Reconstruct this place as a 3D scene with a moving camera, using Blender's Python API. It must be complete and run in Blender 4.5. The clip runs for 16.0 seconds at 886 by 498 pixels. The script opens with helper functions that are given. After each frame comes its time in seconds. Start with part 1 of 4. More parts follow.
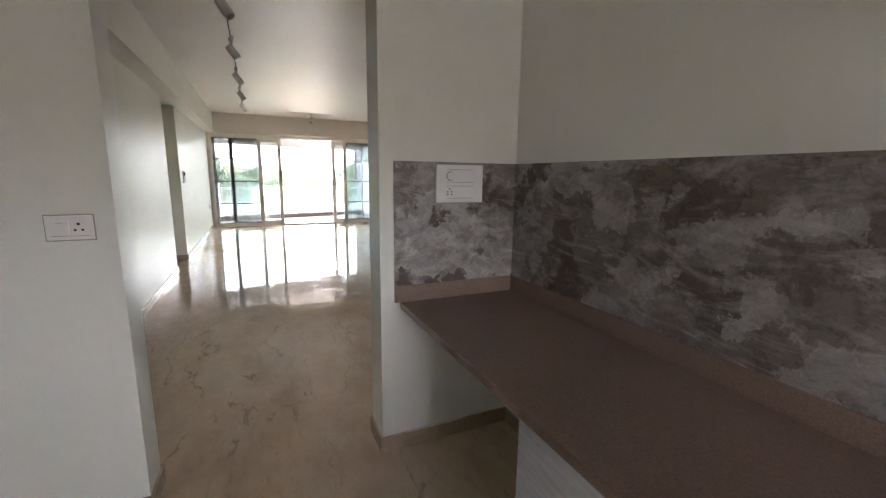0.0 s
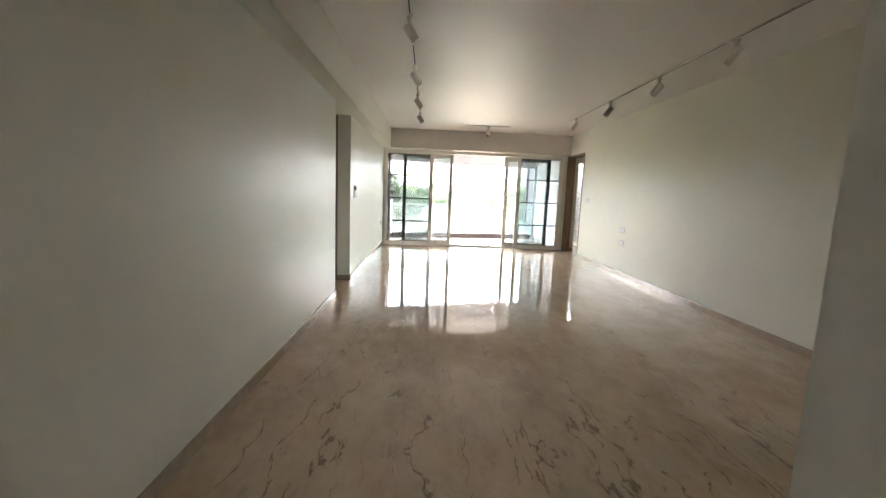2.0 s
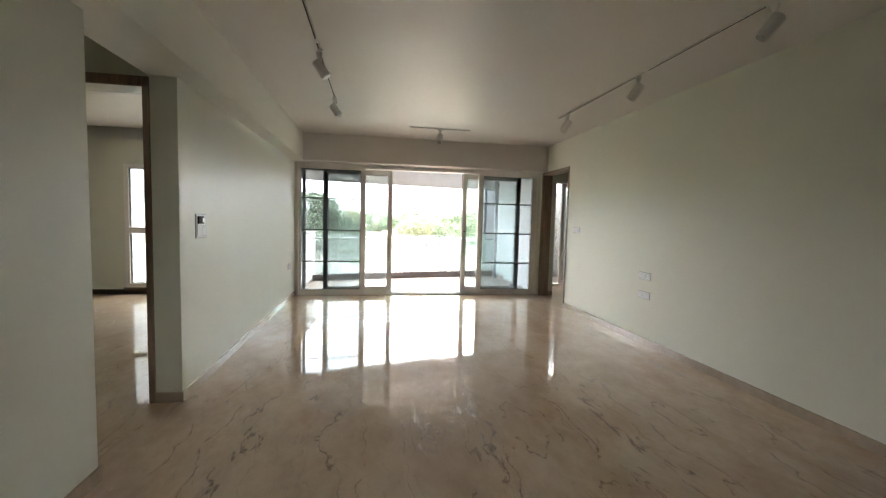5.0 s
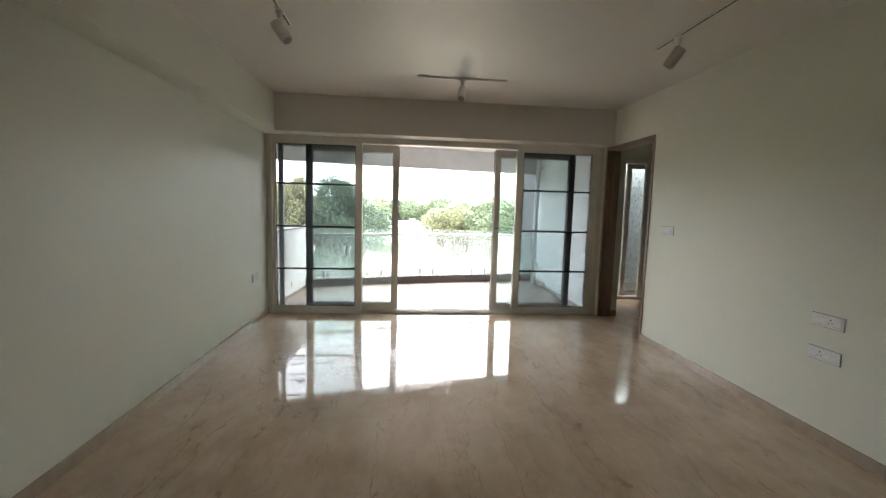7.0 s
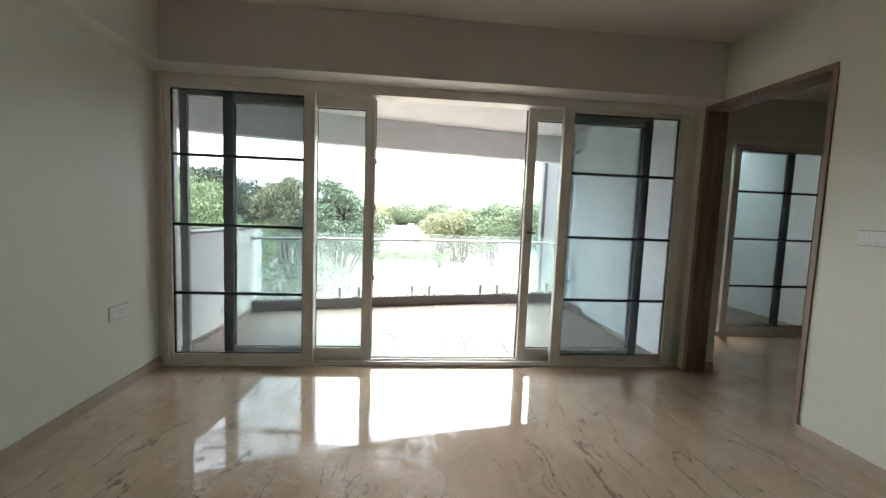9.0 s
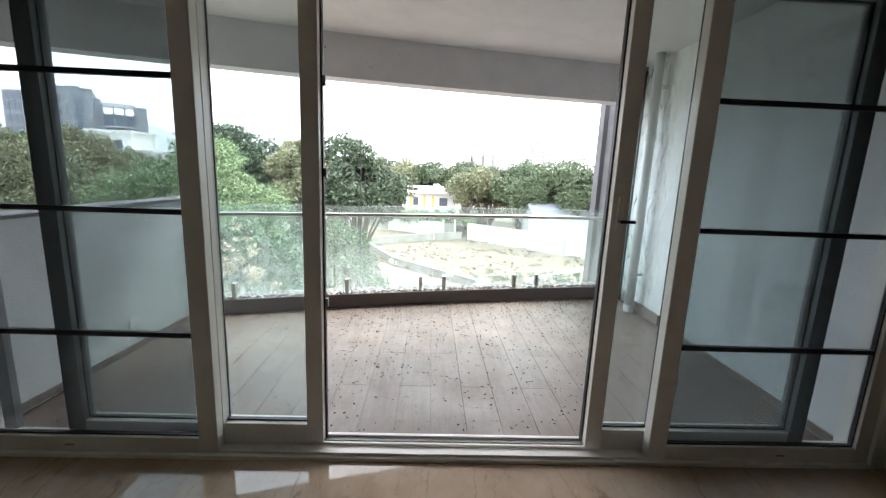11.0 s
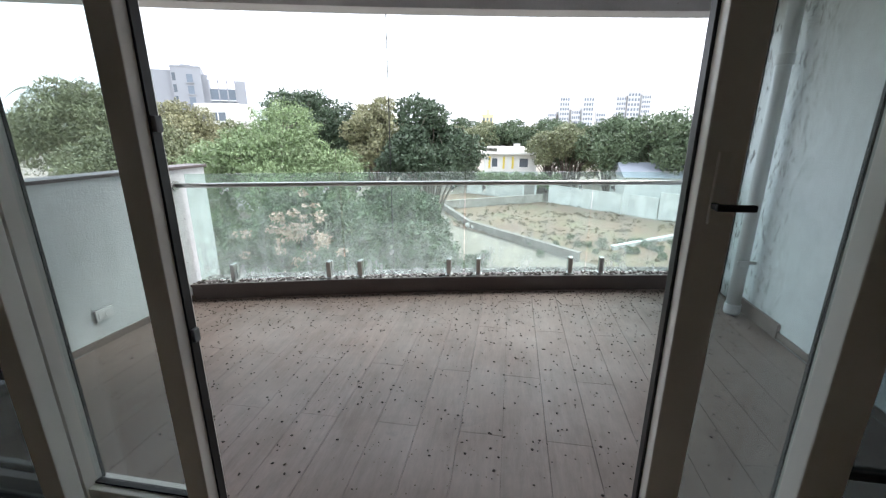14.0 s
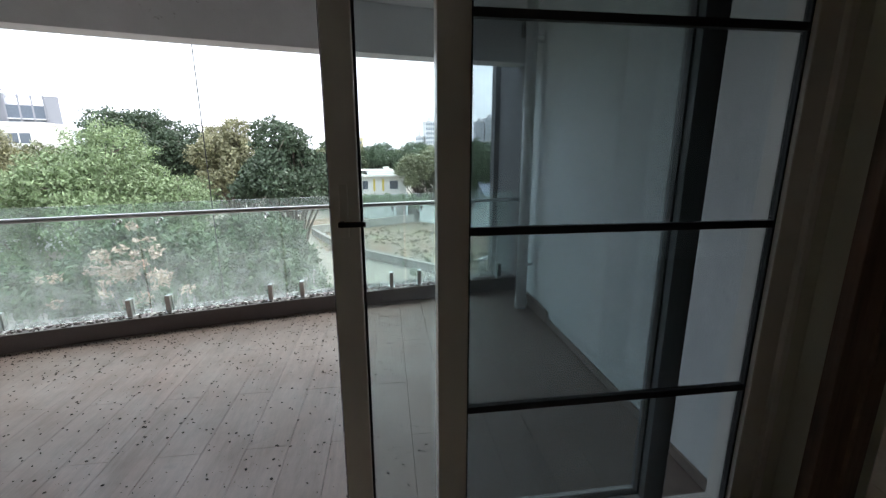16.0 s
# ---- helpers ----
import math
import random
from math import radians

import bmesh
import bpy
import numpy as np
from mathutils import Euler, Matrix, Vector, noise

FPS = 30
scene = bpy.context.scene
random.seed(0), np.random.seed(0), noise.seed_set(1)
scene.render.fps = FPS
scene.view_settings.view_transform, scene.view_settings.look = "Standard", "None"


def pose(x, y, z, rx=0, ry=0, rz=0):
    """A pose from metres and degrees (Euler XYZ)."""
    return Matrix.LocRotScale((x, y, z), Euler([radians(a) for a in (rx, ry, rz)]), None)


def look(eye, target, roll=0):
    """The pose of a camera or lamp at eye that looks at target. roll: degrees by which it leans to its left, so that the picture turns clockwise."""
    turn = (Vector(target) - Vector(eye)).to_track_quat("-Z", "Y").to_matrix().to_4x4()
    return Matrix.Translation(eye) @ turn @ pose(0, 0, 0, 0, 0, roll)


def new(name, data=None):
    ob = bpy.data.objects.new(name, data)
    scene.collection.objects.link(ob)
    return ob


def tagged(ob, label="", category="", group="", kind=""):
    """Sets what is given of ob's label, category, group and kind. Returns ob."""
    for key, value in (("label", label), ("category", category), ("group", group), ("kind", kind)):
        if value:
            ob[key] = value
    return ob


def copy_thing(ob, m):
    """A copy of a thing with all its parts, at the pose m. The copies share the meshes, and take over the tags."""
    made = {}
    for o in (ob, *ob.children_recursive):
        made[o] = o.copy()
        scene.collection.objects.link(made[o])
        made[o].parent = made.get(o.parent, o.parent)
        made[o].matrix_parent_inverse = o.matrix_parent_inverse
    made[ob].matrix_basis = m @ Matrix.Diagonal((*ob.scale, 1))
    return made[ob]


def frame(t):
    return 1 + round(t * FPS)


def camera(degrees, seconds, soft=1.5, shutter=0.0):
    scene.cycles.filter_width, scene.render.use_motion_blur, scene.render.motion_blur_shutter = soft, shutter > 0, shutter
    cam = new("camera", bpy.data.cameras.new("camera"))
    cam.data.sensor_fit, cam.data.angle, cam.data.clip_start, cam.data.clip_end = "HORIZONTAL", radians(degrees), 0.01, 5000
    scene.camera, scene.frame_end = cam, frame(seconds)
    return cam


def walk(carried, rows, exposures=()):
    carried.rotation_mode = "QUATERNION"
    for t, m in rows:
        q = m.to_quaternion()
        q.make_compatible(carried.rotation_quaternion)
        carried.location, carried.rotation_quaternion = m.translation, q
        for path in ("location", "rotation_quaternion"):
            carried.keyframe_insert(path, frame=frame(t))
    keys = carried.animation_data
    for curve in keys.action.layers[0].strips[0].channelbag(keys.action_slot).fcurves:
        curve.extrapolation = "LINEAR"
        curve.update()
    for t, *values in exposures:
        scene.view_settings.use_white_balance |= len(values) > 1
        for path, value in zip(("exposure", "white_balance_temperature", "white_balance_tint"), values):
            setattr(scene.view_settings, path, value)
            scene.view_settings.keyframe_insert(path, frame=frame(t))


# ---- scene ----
cam = camera(94.2, 16.0, soft=1.3)
PATH = [
    (0, (1.148, -12.71, 1.455), (1.955, -10.914, 1.107), 0.7),
    (0.5, (1.154, -12.347, 1.445), (1.453, -10.394, 1.14), 3.4),
    (1, (1.128, -11.917, 1.443), (1.356, -9.964, 1.08), 3.6),
    (1.5, (1.188, -11.502, 1.439), (1.241, -9.541, 1.049), 2.4),
    (2, (1.193, -11.051, 1.415), (1.274, -9.071, 1.147), 2.3),
    (2.5, (1.176, -10.6, 1.442), (1.455, -8.634, 1.201), 2.1),
    (3, (1.246, -10.136, 1.466), (1.523, -8.163, 1.282), 2.4),
    (3.5, (1.27, -9.635, 1.487), (1.583, -7.668, 1.303), 2.0),
    (4, (1.384, -9.16, 1.493), (1.677, -7.186, 1.367), 0.5),
    (4.5, (1.423, -8.636, 1.473), (1.675, -6.657, 1.344), 2.1),
    (5, (1.49, -8.115, 1.492), (1.819, -6.147, 1.354), 1.5),
    (5.2, (1.546, -7.917, 1.481), (1.837, -5.941, 1.381), 1.0),
    (7.3, (1.927, -5.629, 1.58), (2.109, -3.648, 1.373), 1.4),
    (7.5, (1.908, -5.39, 1.561), (2.087, -3.406, 1.381), 1.2),
    (8, (1.993, -4.826, 1.495), (2.15, -2.842, 1.301), 2.5),
    (8.5, (2.014, -4.274, 1.459), (2.245, -2.299, 1.24), 2.0),
    (8.7, (2.051, -4.059, 1.435), (2.271, -2.079, 1.262), 2.0),
    (10.8, (2.317, -2.077, 1.484), (2.364, -0.104, 1.156), 3.2),
    (11, (2.35, -1.906, 1.489), (2.421, 0.058, 1.119), 2.3),
    (11.5, (2.476, -1.576, 1.491), (2.49, 0.39, 1.126), 1.4),
    (12, (2.559, -1.239, 1.476), (2.501, 0.727, 1.113), 1.7),
    (12.5, (2.596, -0.991, 1.459), (2.568, 0.95, 0.981), 1.8),
    (13, (2.713, -0.838, 1.463), (2.452, 1.062, 0.897), 2.3),
    (13.5, (2.79, -0.801, 1.461), (2.46, 1.082, 0.875), 0.8),
    (14, (2.827, -0.92, 1.444), (2.514, 0.976, 0.89), 0.1),
    (14.5, (2.887, -1.155, 1.465), (2.656, 0.749, 0.898), -0.1),
    (15, (3.018, -1.226, 1.49), (2.794, 0.705, 1.022), -0.1),
    (15.5, (3.241, -1.231, 1.498), (3.11, 0.71, 1.037), 0.6),
    (16, (3.407, -1.164, 1.486), (3.67, 0.766, 1.033), -0.1),
]
EXPOSURES = [(0, 5.1, 6500, 20), (0.5, 5.4, 6550, 15), (1.0, 5.65, 6700, 17), (1.5, 5.5, 6800, 17), (2.0, 5.1, 6750, 17), (2.5, 4.98, 6780, 16), (3.5, 4.93, 6720, 15), (4.5, 4.75, 6650, 14), (5.0, 4.45, 6650, 14), (7.5, 3.75, 6600, 12), (8.7, 3.65, 6500, 11), (11.0, 2.4, 6300, 13), (12.0, 2.0, 6250, 14), (12.5, 1.65, 6080, 11), (16.0, 1.48, 6080, 12)]
walk(cam, [(t, look(eye, target, roll)) for t, eye, target, roll in PATH], EXPOSURES)

# ---- sky and sun: bright overcast ----
world = bpy.data.worlds.new("world")
scene.world = world
world.use_nodes = True
wn, wl = world.node_tree.nodes, world.node_tree.links
sky = wn.new("ShaderNodeTexSky")
sky.sky_type = "NISHITA"
sky.sun_disc = False
sky.sun_elevation = radians(48)
sky.sun_rotation = radians(30)
sky.dust_density = 6.0
sky.air_density = 1.0
haze = wn.new("ShaderNodeMixRGB")
haze.inputs["Fac"].default_value = 0.72
haze.inputs["Color2"].default_value = (13.0, 13.4, 13.9, 1)
wl.new(sky.outputs["Color"], haze.inputs["Color1"])
wl.new(haze.outputs["Color"], wn["Background"].inputs["Color"])
wn["Background"].inputs["Strength"].default_value = 0.1
sun = new("sun", bpy.data.lights.new("sun", "SUN"))
sun.data.energy, sun.data.angle, sun.data.color = 0.9, radians(14), (1.0, 0.95, 0.88)
sun.matrix_world = look((28, 40, 62), (0, 0, 0))


# ---- small builders ----
def box(bm, x0, x1, y0, y1, z0, z1, bevel=0.0):
    made = bmesh.ops.create_cube(bm, size=1.0, matrix=Matrix.Translation(((x0 + x1) / 2, (y0 + y1) / 2, (z0 + z1) / 2))
                                 @ Matrix.Diagonal((x1 - x0, y1 - y0, z1 - z0, 1)))
    if bevel:
        edges = list({e for v in made["verts"] for e in v.link_edges})
        bmesh.ops.bevel(bm, geom=edges, offset=bevel, segments=2, affect="EDGES", profile=0.6)
    return bm


def rod(bm, a, b, r0, r1=None, n=12):
    a, b = Vector(a), Vector(b)
    d = b - a
    m = Matrix.Translation((a + b) / 2) @ d.to_track_quat("Z", "Y").to_matrix().to_4x4()
    bmesh.ops.create_cone(bm, cap_ends=True, segments=n, radius1=r0, radius2=r0 if r1 is None else r1, depth=d.length, matrix=m)
    return bm


def boxes(*dims, bevel=0.0):
    bm = bmesh.new()
    for d in dims:
        box(bm, *d, bevel=bevel)
    return bm


def mesh_of(name, bm, material, smooth=False):
    me = bpy.data.meshes.new(name)
    bm.to_mesh(me)
    bm.free()
    me.materials.append(material)
    if smooth:
        for p in me.polygons:
            p.use_smooth = True
    return me


def part(name, bm, material, parent, label="", smooth=False):
    ob = new(name, mesh_of(name, bm, material, smooth))
    ob.parent = parent
    return tagged(ob, label)


def thing(name, label, category, at=(0, 0, 0), group="", kind=""):
    ob = new(name)
    ob.empty_display_size = 0.1
    ob.location = at
    return tagged(ob, label, category, group, kind)


def solid(name, bm, material, label, category, kind="structure", group="", smooth=False):
    return tagged(new(name, mesh_of(name, bm, material, smooth)), label, category, group, kind)


def sweep(path, profile):
    """A closed profile of (across, up) carried along a list of (x, y, z) in plan."""
    bm = bmesh.new()
    rings = []
    for i, p in enumerate(path):
        a, b = Vector(path[max(i - 1, 0)]), Vector(path[min(i + 1, len(path) - 1)])
        d = (b - a).normalized()
        side = Vector((-d.y, d.x, 0))
        rings.append([bm.verts.new(Vector(p) + side * u + Vector((0, 0, v))) for u, v in profile])
    k = len(profile)
    for r, s in zip(rings, rings[1:]):
        for j in range(k):
            bm.faces.new((r[j], r[(j + 1) % k], s[(j + 1) % k], s[j]))
    bm.faces.new(rings[0][::-1])
    bm.faces.new(rings[-1])
    bmesh.ops.recalc_face_normals(bm, faces=bm.faces)
    return bm


# ---- materials ----
class Mat:
    def __init__(self, name, rough=0.5, metal=0.0, spec=0.5):
        self.m = bpy.data.materials.new(name)
        self.m.use_nodes = True
        self.t = self.m.node_tree
        self.b = self.t.nodes["Principled BSDF"]
        self.b.inputs["Roughness"].default_value = rough
        self.b.inputs["Metallic"].default_value = metal
        self.b.inputs["Specular IOR Level"].default_value = spec
        self.co = self.t.nodes.new("ShaderNodeTexCoord").outputs["Object"]

    def node(self, kind, **inputs):
        n = self.t.nodes.new(kind)
        for k, v in inputs.items():
            self.put(n.inputs[k.replace("_", " ")], v)
        return n

    def put(self, socket, v):
        if isinstance(v, bpy.types.NodeSocket):
            self.t.links.new(v, socket)
        else:
            socket.default_value = v

    def mapped(self, scale=(1, 1, 1), rot=(0, 0, 0), vector=None):
        n = self.node("ShaderNodeMapping", Vector=vector or self.co)
        n.inputs["Scale"].default_value = scale
        n.inputs["Rotation"].default_value = [radians(a) for a in rot]
        return n.outputs["Vector"]

    def noise(self, scale, detail=4, rough=0.55, vector=None, distortion=0.0):
        return self.node("ShaderNodeTexNoise", Vector=vector or self.co, Scale=scale, Detail=detail, Roughness=rough, Distortion=distortion).outputs["Fac"]

    def ramp(self, fac, *stops):
        n = self.node("ShaderNodeValToRGB", Fac=fac)
        els = n.color_ramp.elements
        while len(els) < len(stops):
            els.new(0.5)
        for e, (p, c) in zip(els, stops):
            e.position = p
            e.color = (*c, 1) if isinstance(c, tuple) else (c, c, c, 1)
        return n.outputs["Color"]

    def mix(self, fac, a, b, mode="MIX"):
        n = self.t.nodes.new("ShaderNodeMixRGB")
        n.blend_type = mode
        for s, v in zip(n.inputs, (fac, a, b)):
            self.put(s, (*v, 1) if isinstance(v, tuple) and len(v) == 3 else v)
        return n.outputs["Color"]

    def color(self, v):
        self.put(self.b.inputs["Base Color"], (*v, 1) if isinstance(v, tuple) else v)
        return self

    def rough(self, v):
        self.put(self.b.inputs["Roughness"], v)
        return self

    def bump(self, height, strength=0.1, distance=0.01):
        n = self.node("ShaderNodeBump", Strength=strength, Distance=distance, Height=height)
        self.t.links.new(n.outputs["Normal"], self.b.inputs["Normal"])
        return self


def plain(name, c, rough=0.5, metal=0.0, vary=0.08, scale=3.0, bump=0.0, bscale=120):
    m = Mat(name, rough, metal)
    lo = tuple(x * (1 - vary) for x in c)
    hi = tuple(min(1, x * (1 + vary)) for x in c)
    m.color(m.ramp(m.noise(scale), (0.3, lo), (0.7, hi)))
    if bump:
        m.bump(m.noise(bscale, 3), bump)
    return m.m


def paint(name, c, rough=0.42):
    m = Mat(name, rough, spec=0.4)
    big = m.noise(0.7, 3)
    m.color(m.ramp(big, (0.3, tuple(x * 0.96 for x in c)), (0.7, c)))
    m.rough(m.ramp(m.noise(1.3, 4), (0.3, rough - 0.02), (0.7, rough + 0.03)))
    roller = m.noise(220, 3)
    wave = m.noise(3.5, 2)
    m.bump(m.mix(0.35, roller, wave), 0.12, 0.004)
    return m.m


wall_paint = paint("wall_paint", (0.72, 0.715, 0.62))
ceiling_paint = paint("ceiling_paint", (0.73, 0.685, 0.64), 0.43)
# off-white with the cool tint of the kitchen window light mixed in
kitchen_paint_cool_lit = paint("kitchen_paint_cool_lit", (0.76, 0.775, 0.72))


def marble():
    m = Mat("polished_marble", 0.03, spec=0.55)

    def math1(op, x, y=None):
        n = m.node("ShaderNodeMath")
        n.operation = op
        m.put(n.inputs[0], x)
        if y is not None:
            m.put(n.inputs[1], y)
        return n.outputs[0]
    # book-matched slabs: the pattern mirrors at every second joint
    sep = m.node("ShaderNodeSeparateXYZ", Vector=m.co)
    fold = math1("PINGPONG", math1("ADD", sep.outputs["Y"], 8.95), 1.81)
    v = m.node("ShaderNodeCombineXYZ", X=sep.outputs["X"], Y=fold).outputs[0]
    warp = m.node("ShaderNodeTexNoise", Vector=v, Scale=1.5, Detail=5, Roughness=0.62)
    bent = m.mix(0.13, v, warp.outputs["Color"], "LINEAR_LIGHT")
    along = m.mapped((1.3, 0.75, 1), (0, 0, -32), bent)
    base = m.ramp(m.noise(1.3, 8, 0.6, along), (0.28, (0.50, 0.37, 0.268)), (0.5, (0.60, 0.463, 0.345)), (0.75, (0.665, 0.54, 0.418)))
    cloud = m.ramp(m.noise(4.2, 9, 0.74, along), (0.35, (0.80, 0.77, 0.74)), (0.65, (1.0, 1.0, 1.0)))
    base = m.mix(0.75, base, cloud, "MULTIPLY")
    flow = m.ramp(m.noise(2.0, 9, 0.70, m.mapped((2.6, 1.2, 1), (0, 0, -32), bent)), (0.56, 0.0), (0.70, 1.0))
    near = m.ramp(math1("DIVIDE", fold, 1.81), (0.0, 1.0), (0.5, 0.9), (1.0, 0.2))

    def veins(scale, stretch, rot, width, shift, lo, hi):
        mp = m.node("ShaderNodeMapping", Vector=bent)
        mp.inputs["Scale"].default_value = (stretch, 1.0, 1.0)
        mp.inputs["Rotation"].default_value = (0, 0, radians(rot))
        mp.inputs["Location"].default_value = (shift, shift * 0.7, 0)
        n = m.noise(scale, 6, 0.5, mp.outputs["Vector"], 0.25)
        thick = m.noise(scale * 6.0, 3, 0.6, mp.outputs["Vector"])
        mag = math1("ABSOLUTE", math1("SUBTRACT", n, 0.5))
        line = m.ramp(math1("DIVIDE", mag, math1("ADD", thick, 0.25)), (0.0, 1.0), (width * 0.5, 0.9), (width * 1.5, 0.0))
        gate = m.ramp(m.noise(scale * 2.1, 5, 0.65, mp.outputs["Vector"]), (lo, 0.0), (hi, 1.0))
        return m.mix(1.0, m.mix(1.0, line, gate, "MULTIPLY"), near, "MULTIPLY")
    bold = veins(0.8, 4.6, -29, 0.0095, 3.0, 0.475, 0.52)
    thin = veins(1.35, 5.0, -33, 0.0085, 9.0, 0.46, 0.55)
    spots = m.ramp(m.noise(8.0, 7, 0.68, along), (0.645, 0.0), (0.70, 0.9))
    c = m.mix(m.mix(0.20, (0, 0, 0), flow), base, (0.36, 0.245, 0.165))
    c = m.mix(m.mix(0.62, (0, 0, 0), thin), c, (0.27, 0.17, 0.108))
    c = m.mix(m.mix(0.88, (0, 0, 0), bold), c, (0.13, 0.078, 0.05))
    c = m.mix(m.mix(0.30, (0, 0, 0), spots), c, (0.33, 0.23, 0.155))
    m.color(c)
    smear = m.ramp(m.noise(2.2, 6, 0.65), (0.35, 0.014), (0.75, 0.05))
    flaws = m.mix(1.0, m.mix(1.0, bold, thin, "ADD"), spots, "ADD")
    rough = m.mix(flaws, smear, (0.5, 0.5, 0.5))
    # dried water marks in front of the window: ragged dull islands
    off = m.node("ShaderNodeVectorMath")
    m.put(off.inputs[0], m.co)
    off.inputs[1].default_value = (-1.45, 1.75, 0)
    scaled = m.mapped((0.62, 0.85, 1), (0, 0, -14), off.outputs[0])
    lump = m.mix(0.25, scaled, m.node("ShaderNodeTexNoise", Vector=m.co, Scale=3.0, Detail=6).outputs["Color"], "LINEAR_LIGHT")
    reach = m.node("ShaderNodeVectorMath")
    reach.operation = "LENGTH"
    m.put(reach.inputs[0], lump)
    zone = m.ramp(reach.outputs["Value"], (0.45, 1.0), (0.85, 0.0))
    stains = m.noise(5.0, 9, 0.66, m.mapped((1.0, 1.6, 1), (0, 0, 20)), 0.9)
    rims = m.ramp(stains, (0.515, 0.0), (0.545, 1.0), (0.56, 1.0), (0.60, 0.35), (0.7, 0.5))
    marks = m.mix(1.0, rims, zone, "MULTIPLY")
    m.rough(m.mix(marks, rough, (0.36, 0.36, 0.36)))
    m.bump(m.mix(0.2, m.noise(1.1, 2), m.noise(9, 2)), 0.02, 0.02)
    return m.m


marble_mat = marble()


def stone_strip(name, c):
    m = Mat(name, 0.25)
    m.color(m.ramp(m.noise(14, 6, 0.6, m.mapped((1, 1, 0.6))), (0.3, tuple(x * 0.82 for x in c)), (0.7, c)))
    return m.m


skirting_mat = stone_strip("marble_skirting", (0.42, 0.335, 0.255))


def rock_tile():
    m = Mat("slate_print_tile", 0.33)
    warp = m.node("ShaderNodeTexNoise", Vector=m.co, Scale=3.0, Detail=9, Roughness=0.68)
    p = m.mix(0.30, m.mapped((1.0, 1.0, 1.5), (0, 24, 12)), warp.outputs["Color"], "LINEAR_LIGHT")
    cells = m.node("ShaderNodeTexVoronoi", Vector=p, Scale=5.0)
    cells.feature = "SMOOTH_F1"
    cells.inputs["Smoothness"].default_value = 0.12
    shards = m.node("ShaderNodeTexVoronoi", Vector=p, Scale=13.0)
    grain = m.noise(9, 10, 0.74, p, 0.8)
    wisps = m.noise(3.2, 8, 0.66, m.mapped((1, 1, 2.6), (0, 35, 20)), 1.8)
    tone = m.node("ShaderNodeSeparateColor", Color=cells.outputs["Color"])
    c = m.ramp(tone.outputs[0], (0.08, (0.085, 0.064, 0.05)), (0.3, (0.15, 0.125, 0.105)), (0.55, (0.24, 0.22, 0.20)), (0.85, (0.31, 0.29, 0.27)))
    tone2 = m.node("ShaderNodeSeparateColor", Color=shards.outputs["Color"])
    c = m.mix(0.5, c, m.ramp(tone2.outputs[1], (0.1, 0.55), (0.9, 1.3)), "MULTIPLY")
    c = m.mix(m.ramp(wisps, (0.50, 0.0), (0.66, 0.7)), c, (0.38, 0.365, 0.345))
    c = m.mix(m.ramp(wisps, (0.30, 0.75), (0.42, 0.0)), c, (0.075, 0.058, 0.046))
    c = m.mix(0.85, c, m.ramp(grain, (0.3, 0.4), (0.7, 1.5)), "MULTIPLY")
    m.color(c)
    m.bump(grain, 0.25, 0.008)
    return m.m


rock_mat = rock_tile()


def granite(name, c, rough=0.18):
    m = Mat(name, rough)
    g = m.noise(160, 3, 0.7)
    b = m.noise(4, 5, 0.6)
    col = m.ramp(b, (0.2, tuple(x * 0.85 for x in c)), (0.8, c))
    m.color(m.mix(0.45, col, m.ramp(g, (0.35, 0.5), (0.65, 1.3)), "MULTIPLY"))
    m.rough(m.ramp(m.noise(3, 5), (0.2, rough + 0.13), (0.9, rough + 0.2)))
    return m.m


counter_mat = granite("brown_granite", (0.22, 0.15, 0.118))
curb_mat = granite("curb_granite", (0.13, 0.105, 0.10), 0.35)


def wood(name, c):
    m = Mat(name, 0.45)
    v = m.mapped((9, 9, 0.7))
    n = m.noise(3.0, 6, 0.6, v, 0.6)
    m.color(m.ramp(n, (0.3, tuple(x * 0.62 for x in c)), (0.55, c), (0.8, tuple(x * 1.2 for x in c))))
    m.bump(n, 0.12, 0.003)
    return m.m


frame_wood = wood("door_frame_wood", (0.27, 0.185, 0.14))
upvc = plain("cream_window_profile", (0.82, 0.785, 0.74), 0.35, 0.0, 0.05, 2.0)
dark_profile = plain("dark_window_profile", (0.19, 0.205, 0.215), 0.4)
gasket_mat = plain("black_gasket", (0.012, 0.012, 0.013), 0.5)
steel = plain("brushed_steel", (0.50, 0.50, 0.49), 0.28, 1.0, 0.1, 30)
switch_white = plain("white_switch_plastic", (0.80, 0.80, 0.79), 0.25, 0.0, 0.02)
switch_grey = plain("grey_switch_line", (0.30, 0.30, 0.31), 0.5)
hole_mat = plain("socket_hole", (0.01, 0.01, 0.01), 0.6)
lens_grey = plain("frosted_lamp_lens", (0.35, 0.34, 0.32), 0.3)
lamp_white = plain("white_lamp_metal", (0.72, 0.70, 0.67), 0.4, 0.0, 0.04)
grey_wall = plain("grey_exterior_render", (0.115, 0.115, 0.12), 0.8, 0, 0.2, 2.5, 0.25, 60)
pvc_pipe = plain("white_pvc_pipe", (0.70, 0.72, 0.73), 0.4, 0, 0.06, 8)


